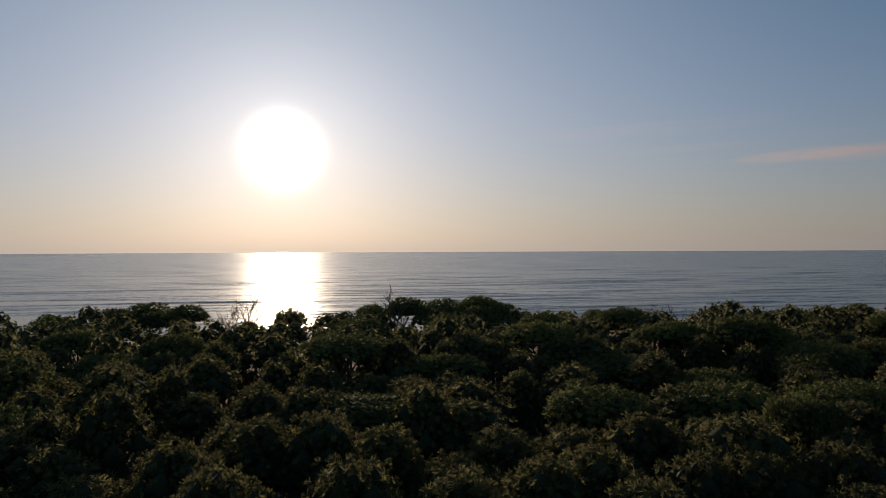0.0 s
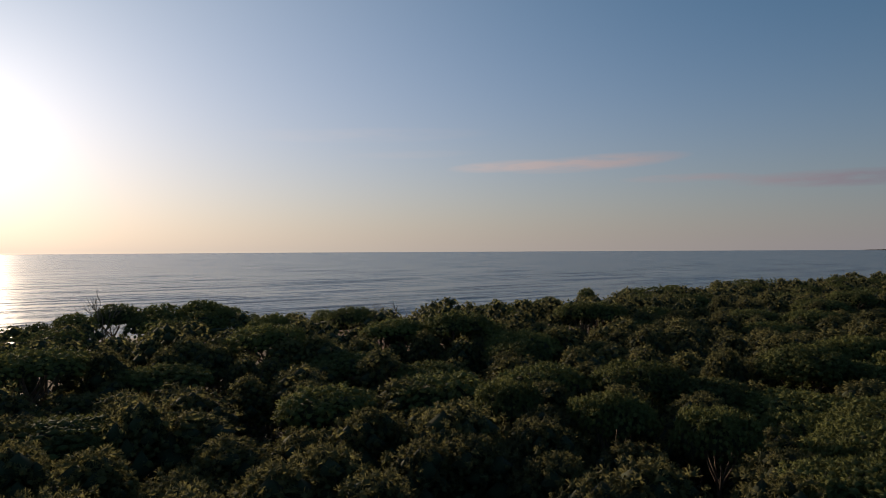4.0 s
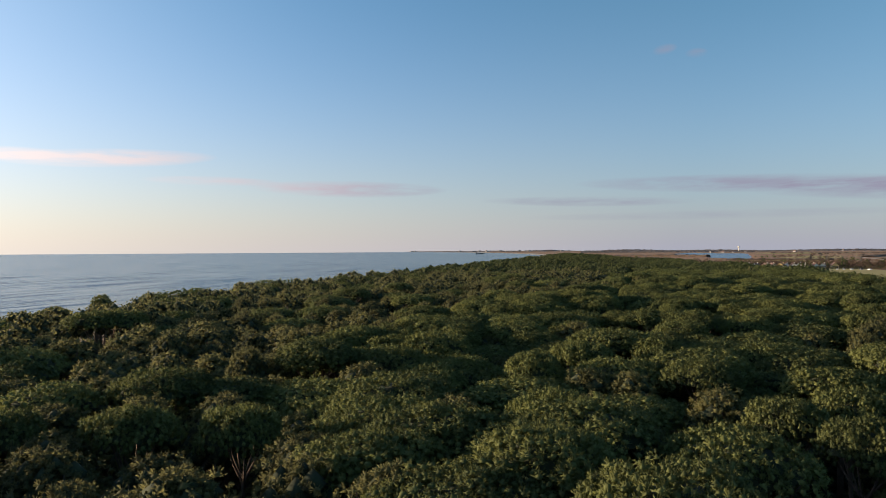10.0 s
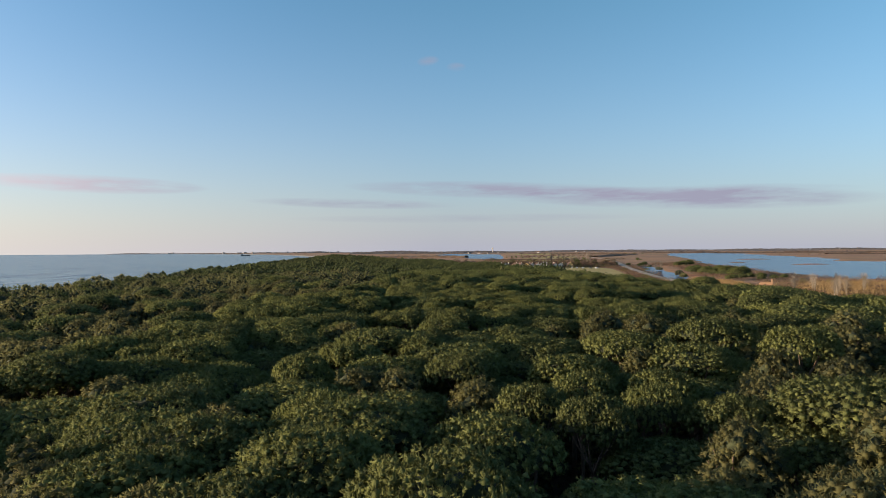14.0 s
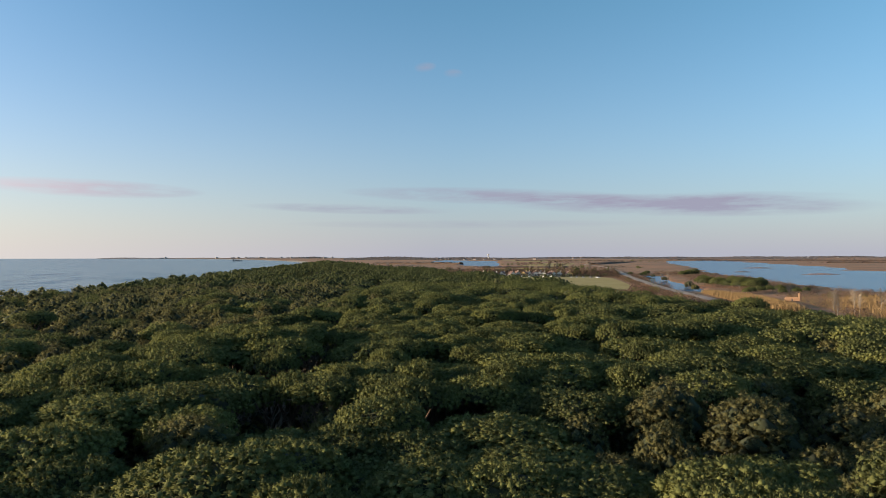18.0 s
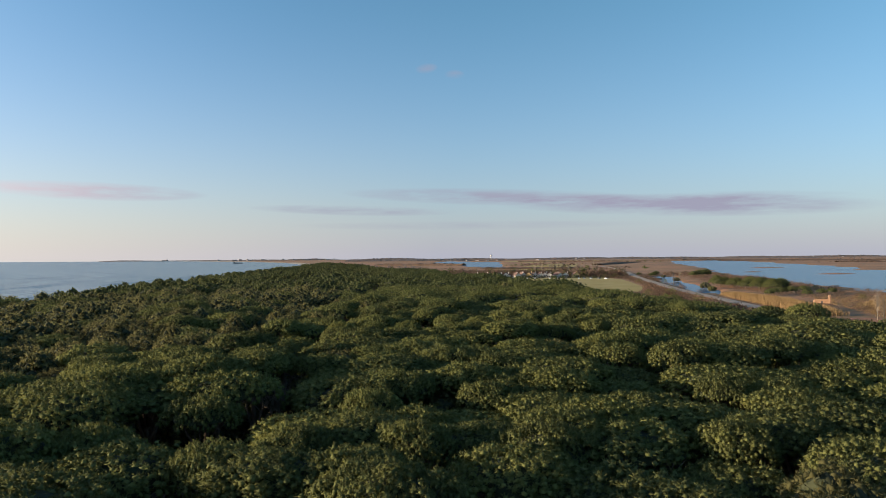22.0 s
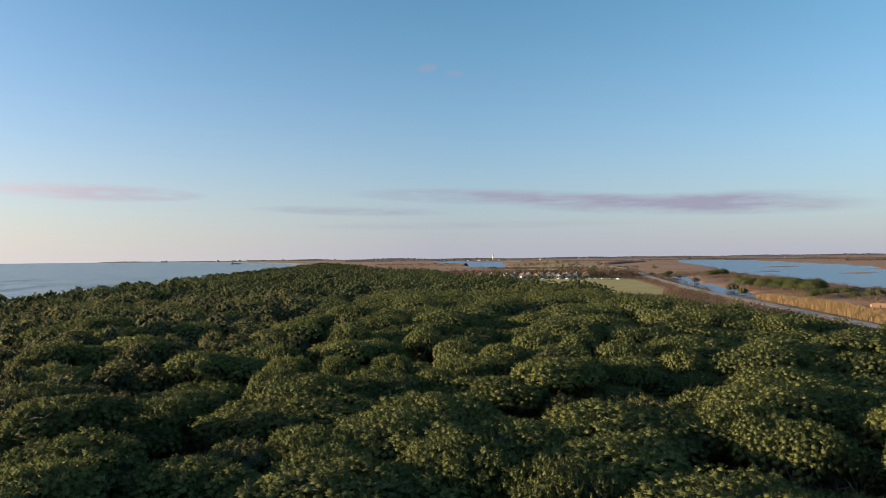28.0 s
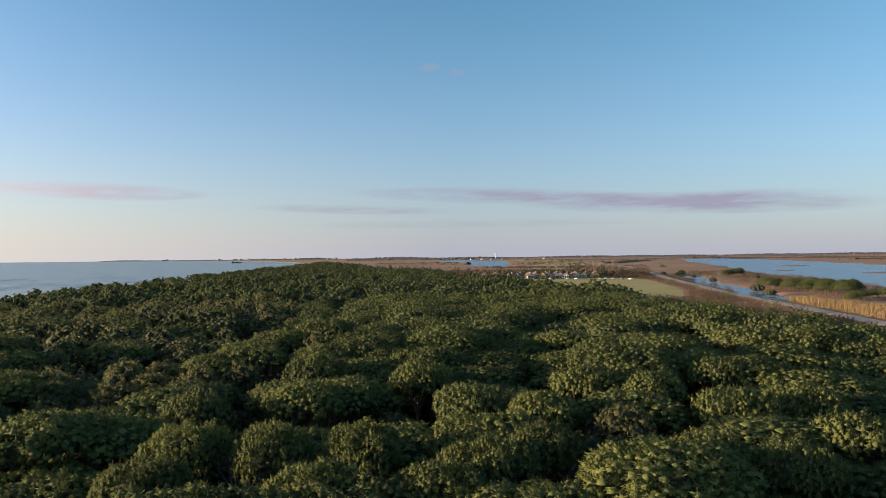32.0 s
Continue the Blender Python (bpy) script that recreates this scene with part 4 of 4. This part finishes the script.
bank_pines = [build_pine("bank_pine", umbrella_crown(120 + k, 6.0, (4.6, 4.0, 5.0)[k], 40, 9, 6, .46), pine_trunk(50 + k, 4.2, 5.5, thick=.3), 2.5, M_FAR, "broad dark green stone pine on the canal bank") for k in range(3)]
BANKPINES = [(194, 428, 1.1), (200, 434, 1.15), (190, 438, 1), (196, 447, 1.1), (188, 452, .9), (195, 460, 1.05), (187, 468, .95), (193, 476, 1), (185, 484, .9), (191, 492, .95), (190, 504, .9), (197, 512, .8),
             (176, 392, .55), (184, 398, .6), (170, 384, .5), (192, 404, .6), (202, 410, .6), (188, 380, .5), (200, 388, .5), (210, 396, .5),
             (234, 612, .55), (240, 560, .5), (252, 700, 1.0), (262, 708, 1.0), (244, 694, .8), (210, 716, .6), (216, 732, .6), (222, 744, .55), (204, 742, .5), (228, 760, .6), (190, 812, .6), (196, 824, .7), (184, 824, .55)]
plant(bank_pines, BANKPINES, "pines on the canal bank")


def shrub(name, seed, R, H, mat, label):
    """A rounded small tree with a short stem."""
    r = np.random.default_rng(seed)
    root = new(name)
    root.empty_display_size = .3
    part("stem", mesh_of("stem", *tube([(0, 0, 0), (.1, 0, H * .3), (0, .1, H * .6)], (.2, .15, .1), 5), [M_BARK]), root)
    p = dome_points(r, 70, -.75)
    v, f = tufts(r, p * [R, R, H * .36] * r.uniform(.85, 1.1, (70, 1)) + [0, 0, H * .62], unit(p + [0, 0, .1]), .65 * r.uniform(.7, 1.3, 70), 3)
    part("crown", mesh_of("crown", v, f, [mat]), root)
    return tagged(root, label, "shrub")


plant([shrub("canal_shrub", 5, 3.0, 4.8, M_HEDGE, "round dark shrub standing in the flooded canal"), shrub("canal_shrub", 6, 2.6, 4.0, M_BUSH, "round green shrub standing in the flooded canal")],
      [(164, 456, 1), (170, 474, .9), (188, 580, .8), (192, 588, .8), (206, 668, .7), (158, 430, .9)], "shrubs in the canal")

# ---------------------------------------------------------------- road, meadow, village
fine = []
for (ax, ay), (bx, by) in zip(LEVEE, LEVEE[1:]):
    fine += [(ax + (bx - ax) * k / 8, ay + (by - ay) * k / 8) for k in range(8)]
fine = np.array(fine + [LEVEE[-1]], float)
for _ in range(6):
    fine[1:-1] = (fine[:-2] + fine[1:-1] * 2 + fine[2:]) / 4
along = unit(np.gradient(fine, axis=0))
across = np.stack([-along[:, 1], along[:, 0]], 1)
bankV = []
for off_x, h in ((-3.2, .72), (-3.0, .80), (0, .88), (3.0, .80), (3.2, .72)):
    bankV.append(np.concatenate([fine + across * off_x, np.full((len(fine), 1), LAND + h)], 1))
road = new("road", mesh_of("road", np.stack(bankV, 1).reshape(-1, 3), grid_faces(5, len(fine)), [M_ROAD]))
tagged(road, "grey-brown gravel road on a low embankment", "road", kind="structure")
bm = bmesh.new()
bm.faces.new([bm.verts.new((x, y, LAND + .08)) for x, y in FIELD])
bmesh.ops.triangulate(bm, faces=bm.faces)
me = bpy.data.meshes.new("meadow")
bm.to_mesh(me), bm.free()
me.materials.append(M_GRASS)
tagged(new("meadow", me), "yellowish green winter meadow beside the wood", "field", kind="structure")


def box(x0, y0, z0, x1, y1, z1):
    V = np.array([(x, y, z) for z in (z0, z1) for y in (y0, y1) for x in (x0, x1)], float)
    F = np.array([(0, 2, 3), (0, 3, 1), (4, 5, 7), (4, 7, 6), (0, 1, 5), (0, 5, 4), (2, 6, 7), (2, 7, 3), (0, 4, 6), (0, 6, 2), (1, 3, 7), (1, 7, 5)])
    return V, F


def solid(name, pieces, mat, parent, label=""):
    return part(name, mesh_of(name, *joined(pieces), [mat]), parent, label)


def house(name, wide, deep, eaves, ridge, wall_mat, label, windows=3):
    """A small house with a gable towards -y: wall, roof, chimney, door and windows with panes."""
    root = new(name)
    w2, d2 = wide / 2, deep / 2
    gable = (np.array([(-w2, -d2, eaves), (w2, -d2, eaves), (0, -d2, ridge), (-w2, d2, eaves), (w2, d2, eaves), (0, d2, ridge)], float),
             np.array([(0, 1, 2), (3, 5, 4), (0, 2, 5), (0, 5, 3), (1, 4, 5), (1, 5, 2)]))
    solid("wall", [box(-w2, -d2, 0, w2, d2, eaves), gable], wall_mat, root)
    o, t = .45, .22
    slope = (ridge - eaves) / w2
    roof = []
    for sgn in (-1, 1):
        xs_ = sgn * (w2 + o)
        lowz = eaves - slope * o
        V = np.array([(xs_, -d2 - o, lowz), (xs_, d2 + o, lowz), (0, d2 + o, ridge), (0, -d2 - o, ridge)], float)
        V = np.concatenate([V + (0, 0, .03), V + (0, 0, .03 + t)])
        roof.append((V, np.array([(0, 1, 2), (0, 2, 3), (4, 6, 5), (4, 7, 6), (0, 4, 5), (0, 5, 1), (1, 5, 6), (1, 6, 2), (2, 6, 7), (2, 7, 3), (3, 7, 4), (3, 4, 0)])))
    solid("roof", roof, M_ROOF, root)
    solid("chimney", [box(w2 * .4, d2 * .3, ridge - 1.2, w2 * .4 + .7, d2 * .3 + .7, ridge + .8)], wall_mat, root)
    solid("door", [box(-.5, -d2 - .06, 0, .5, -d2 - .01, 2.1)], M_DARK, root)
    for k in range(windows):
        x = -w2 + wide * (k + .5) / windows
        if abs(x) < .9:
            continue
        win = solid("window", [box(x - .6, -d2 - .08, 1, x + .6, -d2 - .01, 2.3)], M_WHITE, root)
        solid("pane", [box(x - .48, -d2 - .11, 1.1, x + .48, -d2 - .085, 2.2)], M_DARK, win)
    return tagged(root, label, "house")


homes = [house("terrace_house", 5.6, 8, 2.6, 4.8, M_WALL, "small white-gabled holiday house with a clay roof"), house("terrace_house", 6, 8, 2.8, 5.2, M_OCHRE, "small ochre holiday house with a clay roof")]
for b, base in enumerate(homes):
    base.matrix_basis = pose(52 + b * 30, 694, LAND, 0, 0, -20)
for i, (x, y, k) in enumerate([(60, 700, 0), (69, 692, 0), (93, 696, 0), (101, 690, 0), (110, 694, 0), (76, 705, 0), (88, 706, 0), (119, 700, 0), (40, 700, 0), (30, 706, 0), (128, 696, 1), (100, 712, 0)]):
    copy_thing(homes[k], pose(x, y, LAND, 0, 0, -20 + (i * 37) % 50))
for ob in list(scene.objects):
    if ob.name.startswith("terrace_house"):
        tagged(ob, group="houses of the village")


def parked_car(name, paint, label):
    """A small car: body, cabin with windows, four wheels."""
    root = new(name)
    body = (np.array([(x, y, z) for z, k in ((.35, .97), (.85, 1.0), (1.0, .96)) for x, y in ((-2.1 * k, -.85 * k), (2.1 * k, -.85 * k), (2.1 * k, .85 * k), (-2.1 * k, .85 * k))]),
            np.array([f for b in (0, 4) for k in range(4) for f in ((b + k, b + (k + 1) % 4, b + 4 + (k + 1) % 4), (b + k, b + 4 + (k + 1) % 4, b + 4 + k))] + [(8, 9, 10), (8, 10, 11), (0, 2, 1), (0, 3, 2)]))
    solid("body", [body], paint, root)
    cab = (np.array([(-1.7, -.78, 1.004), (1.0, -.78, 1.004), (1.0, .78, 1.004), (-1.7, .78, 1.004), (-1.3, -.62, 1.5), (.35, -.62, 1.5), (.35, .62, 1.5), (-1.3, .62, 1.5)]),
           np.array([f for k in range(4) for f in ((k, (k + 1) % 4, 4 + (k + 1) % 4), (k, 4 + (k + 1) % 4, 4 + k))]))
    solid("window", [cab], M_DARK, root)
    solid("roof", [box(-1.3, -.62, 1.504, .35, .62, 1.56)], paint, root)
    for x in (-1.3, 1.3):
        for y in (-.8, .8):
            solid("wheel", [tube([(x, y - .1, .33), (x, y + .1, .33)], (.33, .33), 10)], M_DARK, root)
    return tagged(root, label, "car", "cars beside the meadow")


cars = [parked_car("parked_car", M_WHITE, "small white car parked beside the meadow"), parked_car("parked_car", M_STEEL, "small grey car parked beside the meadow")]
for i, (t, k) in enumerate([(0, 0), (.08, 1), (.16, 0), (.25, 0), (.42, 0), (.5, 0), (.58, 1), (.72, 0), (.78, 0), (.85, 0), (.93, 1), (1, 0)]):
    m = pose(62 + 82 * t, 664 - 26 * t + 1.5 * math.sin(i * 5), LAND + .08, 0, 0, 70 + (i * 47) % 40)
    if i < 2:
        cars[i].matrix_basis = m
    else:
        copy_thing(cars[k], Matrix.Identity(4)).matrix_basis = m
HEDGE = [(20, 668), (170, 672), (172, 680), (20, 677)]
thicket("village_hedge", scattered(rng, HEDGE, 2.6, .95, .7, 1.1), M_HEDGE, "dark hedge and bare trees in front of the village", 1.8, 2.6, 14, .6, 2, seed=14)
VILLAGE = [(-60, 660), (0, 660), (30, 712), (180, 705), (190, 760), (120, 790), (20, 770), (-80, 730)]
thicket("village_trees", scattered(rng, VILLAGE, 6, .85, .8, 1.5), M_SCRUB, "brown leafless trees round the village", 3.2, 5.0, 20, .9, 3, seed=15, category="trees")
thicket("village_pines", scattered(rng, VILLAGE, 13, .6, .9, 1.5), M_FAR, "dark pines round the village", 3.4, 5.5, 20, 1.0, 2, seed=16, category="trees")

ruin = new("brick_ruin")
solid("wall", [box(-6, 0, 0, 4.6, .4, 3.6)], M_BRICK, ruin)
solid("wall", [box(-6, .4, 0, -5.6, 5, 2.6)], M_BRICK, ruin)
solid("wall", [box(4.2, .4, 0, 4.6, 5, 3.0)], M_BRICK, ruin)
solid("chimney", [box(4.7, 0, 0, 5.9, 1.2, 7.2), box(4.55, -.15, 6.6, 6.05, 1.35, 6.9)], M_BRICK, ruin)
solid("doorway", [box(-1, -.05, 0, .1, -.004, 2.1)], M_DARK, ruin)
tagged(ruin, "roofless orange brick ruin with a tall chimney", "ruin").matrix_basis = pose(165, 325, LAND - .05, 0, 0, -18) @ Matrix.Scale(.52, 4)

# ---------------------------------------------------------------- far land and sea marks
rng = np.random.default_rng(77)


def belt(name, lines, mat, label, R, H, seed):
    """Rows of far trees. lines: x0, y0, x1, y1, spacing, depth, scale."""
    r = np.random.default_rng(seed)
    out = []
    for x0, y0, x1, y1, gap, deep, s in lines:
        n = int(math.hypot(x1 - x0, y1 - y0) / gap)
        for k in range(n):
            t = (k + r.random()) / n
            x, y = x0 + (x1 - x0) * t, y0 + (y1 - y0) * t + r.uniform(-deep, deep)
            h = float(ground_height(x, y))
            if h > .2 and noise.noise(Vector((x * .004, y * .006, seed))) > -.28:
                out.append((x, y, h - .3, s * r.uniform(.55, 1.3)))
    return thicket(name, out, mat, label, R * .8, H * .62, 9, 2.0, 0, seed, "trees")


belt("far_tree_belt", [(-420, 3000, 260, 2950, 7, 60, 1.2), (-150, 1650, 40, 1560, 6, 25, .8), (250, 3300, 2600, 3200, 10, 120, .7), (-700, 4100, 3600, 4300, 9, 250, .85), (2600, 3100, 4600, 2600, 8, 120, .75),
                       (1200, 2700, 2600, 2300, 16, 60, .9), (-560, 3850, -180, 3500, 8, 60, 1.4), (-300, 1380, -40, 1180, 7, 12, 1.1)], M_FARWOOD, "distant dark belts of trees on the flat land", 4.5, 7.5, 21)
belt("far_brown_belt", [(130, 900, 330, 1250, 5, 50, .55), (180, 1250, 620, 2200, 9, 90, .5), (-120, 1250, 60, 1180, 6, 20, .6), (150, 1400, 420, 1800, 9, 90, .7), (20, 830, 130, 810, 6, 22, .8), (180, 1600, 420, 2300, 12, 120, .7),
                        (700, 2480, 1200, 2500, 9, 40, .6), (650, 960, 1100, 930, 9, 14, .35), (830, 1700, 1500, 1500, 12, 60, .5), (1000, 2100, 2600, 1900, 14, 100, .6)], M_SCRUB, "distant brown winter scrub on the marsh", 4.0, 5.0, 22)
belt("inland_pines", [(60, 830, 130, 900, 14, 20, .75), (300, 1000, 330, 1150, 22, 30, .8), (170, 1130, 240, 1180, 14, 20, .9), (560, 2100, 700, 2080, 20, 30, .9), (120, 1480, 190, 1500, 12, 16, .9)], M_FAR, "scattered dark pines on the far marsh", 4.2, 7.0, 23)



def ridge(name, lines, mat, label, seed):
    """Continuous far woods: a low mound with an uneven top along each line of x0, y0, x1, y1, height."""
    r = np.random.default_rng(seed)
    V, F, base = [], [], 0
    for x0, y0, x1, y1, high in lines:
        n = int(math.hypot(x1 - x0, y1 - y0) / 7) + 2
        t = np.linspace(0, 1, n)
        a = unit(np.array([-(y1 - y0), x1 - x0, 0.0]))
        mid = np.stack([x0 + (x1 - x0) * t, y0 + (y1 - y0) * t, np.full(n, LAND - .4)], 1)
        gaps = np.array([noise.noise(Vector((p[0] * .0035, p[1] * .0035, seed))) for p in mid])
        h = high * np.clip(.75 + gaps * 1.1, .15, 1.3) * r.uniform(.75, 1.25, n)
        for off_, part_ in ((-14, 0), (-11, .75), (-4, 1), (5, .95), (12, .7), (15, 0)):
            V.append(mid + a * (off_ + r.uniform(-1.5, 1.5, (n, 1))) + np.stack([0 * h, 0 * h, h * part_ * r.uniform(.85, 1.15, n)], 1))
        F.append(grid_faces(n, 6) + base)
        base += 6 * n
    return tagged(new(name, mesh_of(name, np.concatenate(V), np.concatenate(F), [mat])), label, "woods", kind="stuff")


ridge("far_woods", [(-1300, 4500, 4500, 4400, 8), (-600, 4050, 1600, 4150, 7), (1500, 3750, 4600, 3300, 6), (300, 3350, 1800, 3250, 6), (-450, 3020, 250, 2980, 8), (3000, 2700, 4700, 2200, 5), (-2400, 4650, -1200, 4480, 6)], M_FARWOOD, "long dark winter woods on the horizon", 31)
ridge("marsh_thickets", [(700, 2520, 2300, 2300, 4), (900, 2250, 2600, 1950, 3), (1000, 1750, 2600, 1500, 3), (250, 2350, 600, 2250, 5), (330, 1500, 560, 2000, 3.5), (-170, 1640, 40, 1560, 7), (60, 1150, 220, 1120, 4), (0, 960, 140, 930, 5), (640, 950, 1200, 905, 2.0)], M_SCRUB, "brown thickets across the far marsh", 32)

for nm, poly, mat, label in (("far_meadow", [(150, 1000), (215, 1180), (330, 1700), (250, 1720), (150, 1350), (110, 1050)], M_GRASS, "yellowish far meadow beyond the village"),
                             ("far_field", [(250, 2050), (700, 2650), (420, 2800), (200, 2500)], M_GRASS, "pale green far field")):
    bm = bmesh.new()
    bm.faces.new([bm.verts.new((x, y, LAND + .09)) for x, y in poly])
    me = bpy.data.meshes.new(nm)
    bm.to_mesh(me), bm.free()
    me.materials.append(mat)
    tagged(new(nm, me), label, "field", kind="structure")

# water tower
tower = new("water_tower")
ring = [(0.0, 2.4), (4, 2.1), (21, 2.0), (24, 4.6), (25, 5.0), (29.5, 5.0), (30.5, 4.4), (31.5, .6)]
solid("shaft", [tube([(0, 0, h) for h, _ in ring[:3]], [r for _, r in ring[:3]], 14)], M_WALL, tower)
solid("tank", [tube([(0, 0, h) for h, _ in ring[2:]], [r for _, r in ring[2:]], 16)], M_WALL, tower)
solid("railing", [tube([(0, 0, 29.6), (0, 0, 30.1)], (5.2, 5.2), 16)], M_STEEL, tower)
tagged(tower, "white concrete water tower on the far plain", "tower").matrix_basis = pose(233, 3540, LAND) @ Matrix.Scale(.85, 4)

# farmhouses and sheds on the far plain
farm = house("farmhouse", 9, 14, 3.4, 6.2, M_HAZY, "white farmhouse on the far plain", 5)
spots_far = [(712, 3700), (760, 3720), (1130, 3300), (1180, 3290), (1240, 3320), (1581, 3740), (1640, 3760), (2522, 4300), (170, 2840), (130, 2850), (90, 2870), (210, 2830), (420, 3100), (2050, 3900), (2120, 3910), (3000, 3800), (560, 3500)]
farm.matrix_basis = pose(*spots_far[0], LAND, 0, 0, 20)
tagged(farm, group="farms of the far plain")
for i, (x, y) in enumerate(spots_far[1:]):
    copy_thing(farm, pose(x, y, LAND, 0, 0, (i * 53) % 180))


def block(name, wide, deep, storeys, label):
    """A seaside apartment block with rows of windows."""
    root = new(name)
    h = storeys * 3.2
    solid("wall", [box(-wide / 2, -deep / 2, 0, wide / 2, deep / 2, h)], M_HAZY, root)
    solid("roof", [box(-wide / 2 - .4, -deep / 2 - .4, h + .004, wide / 2 + .4, deep / 2 + .4, h + .6)], M_STEEL, root)
    for s in range(storeys):
        solid("window_band", [box(-wide / 2 + 1, -deep / 2 - .1, s * 3.2 + 1.1, wide / 2 - 1, -deep / 2 - .01, s * 3.2 + 2.4)], M_DARK, root)
    return tagged(root, label, "building")


blocks = [block("apartment_block", 30, 12, 4, "pale seaside apartment block far down the coast"), block("apartment_block", 20, 12, 5, "tall pale seaside apartment block far down the coast"), block("apartment_block", 44, 12, 3, "long pale seaside apartment block far down the coast")]
town = [(-880, 4300), (-820, 4350), (-930, 4420), (-1000, 4400), (-1080, 4450), (-1160, 4420), (-1230, 4480), (-1320, 4460), (-1420, 4500), (-1520, 4480), (-1880, 4520), (-1910, 4540), (-760, 4280), (-720, 4320), (-1290, 4400), (-1360, 4430)]
for i, (x, y) in enumerate(town):
    z = max(.3, float(ground_height(x, y)))
    if i < 3:
        blocks[i].matrix_basis = pose(x, y, z, 0, 0, 15) @ Matrix.Scale(.65, 4)
        tagged(blocks[i], group="buildings of the far resort")
    else:
        copy_thing(blocks[i % 3], Matrix.Identity(4)).matrix_basis = pose(x, y, z, 0, 0, 15 + (i * 31) % 40) @ Matrix.Scale(.65, 4)
belt("resort_trees", [(-2300, 4620, -700, 4300, 5, 60, .42)], M_FARWOOD, "low dark trees of the far resort", 4.5, 6, 25)

# coaster at anchor
ship = new("cargo_ship")
V = np.array([(-17, -3.2, -.5), (14, -3.2, -.5), (17, 0, -.5), (14, 3.2, -.5), (-17, 3.2, -.5), (-17.5, -3.8, 2.4), (14.5, -3.8, 2.6), (19.5, 0, 3.4), (14.5, 3.8, 2.6), (-17.5, 3.8, 2.4)], float)
F = [(0, 1, 6), (0, 6, 5), (1, 2, 7), (1, 7, 6), (2, 3, 8), (2, 8, 7), (3, 4, 9), (3, 9, 8), (4, 0, 5), (4, 5, 9), (5, 6, 8), (5, 8, 9), (6, 7, 8)]
solid("hull", [(V, np.array(F))], M_BLUE, ship)
solid("deckhouse", [box(-16, -2.6, 2.45, -10.5, 2.6, 5.4), box(-15, -2, 5.4, -11.5, 2, 7.4)], M_STEEL, ship)
solid("hatch", [box(-8.5, -2.4, 2.5, 11, 2.4, 3.6)], M_STEEL, ship)
solid("mast", [tube([(13, 0, 2.6), (13, 0, 9)], (.2, .1), 6)], M_STEEL, ship)
tagged(ship, "small dark cargo ship on the calm sea", "ship").matrix_basis = pose(-790, 2560, 0, 0, 0, 12)


def sea_mark(name):
    """A marker post: pile, platform and top mark."""
    root = new(name)
    solid("pile", [tube([(0, 0, -4), (0, 0, 4.6)], (.28, .22), 8)], M_STEEL, root)
    solid("platform", [tube([(0, 0, 2.0), (0, 0, 2.3)], (.9, .9), 8)], M_STEEL, root)
    solid("top_mark", [tube([(0, 0, 4.6), (0, 0, 5.5)], (.6, .05), 8)], M_DARK, root)
    return tagged(root, "dark marker post standing in the sea", "sea mark", "marker posts")


mark = sea_mark("marker_post")
mark.matrix_basis = pose(-1400, -480, -1)
copy_thing(mark, pose(-1380, -420, -1))

# low swell rolling towards the beach
V, F, base = [], [], 0
for k in range(190):
    d = 4 + 330 * rng.random() ** 1.6
    y0 = rng.uniform(-420, 900)
    half = rng.uniform(18, 75)
    ys_ = np.linspace(y0 - half, y0 + half, 15)
    taper = np.sqrt(np.clip(1 - np.linspace(-1, 1, 15) ** 2, 0, 1))
    bend = rng.uniform(-2, 2) * np.linspace(-1, 1, 15) ** 2 + .5 * np.sin(ys_ * .11 + k)
    x0 = shore(ys_) - d + bend
    wide, high = rng.uniform(1.2, 2.6), rng.uniform(.16, .42) * (1.2 if d < 60 else .8)
    for t in (-1.6, -.5, 0, .45, .9):
        V.append(np.stack([x0 + t * wide * (.3 + taper), ys_, -.05 + (high * taper * math.exp(-2.2 * t * t) + .055 * (abs(t) < .95))], 1))
    i = np.arange(4 * 14)
    a = base + (i // 14) * 15 + i % 14
    F.append(np.stack([a, a + 15, a + 16, a + 1], 1))
    base += 75
tagged(new("swell", mesh_of("swell", np.concatenate(V), np.concatenate(F), [M_SEA], smooth=True)), "low lines of swell rolling towards the beach", "waves", kind="stuff")
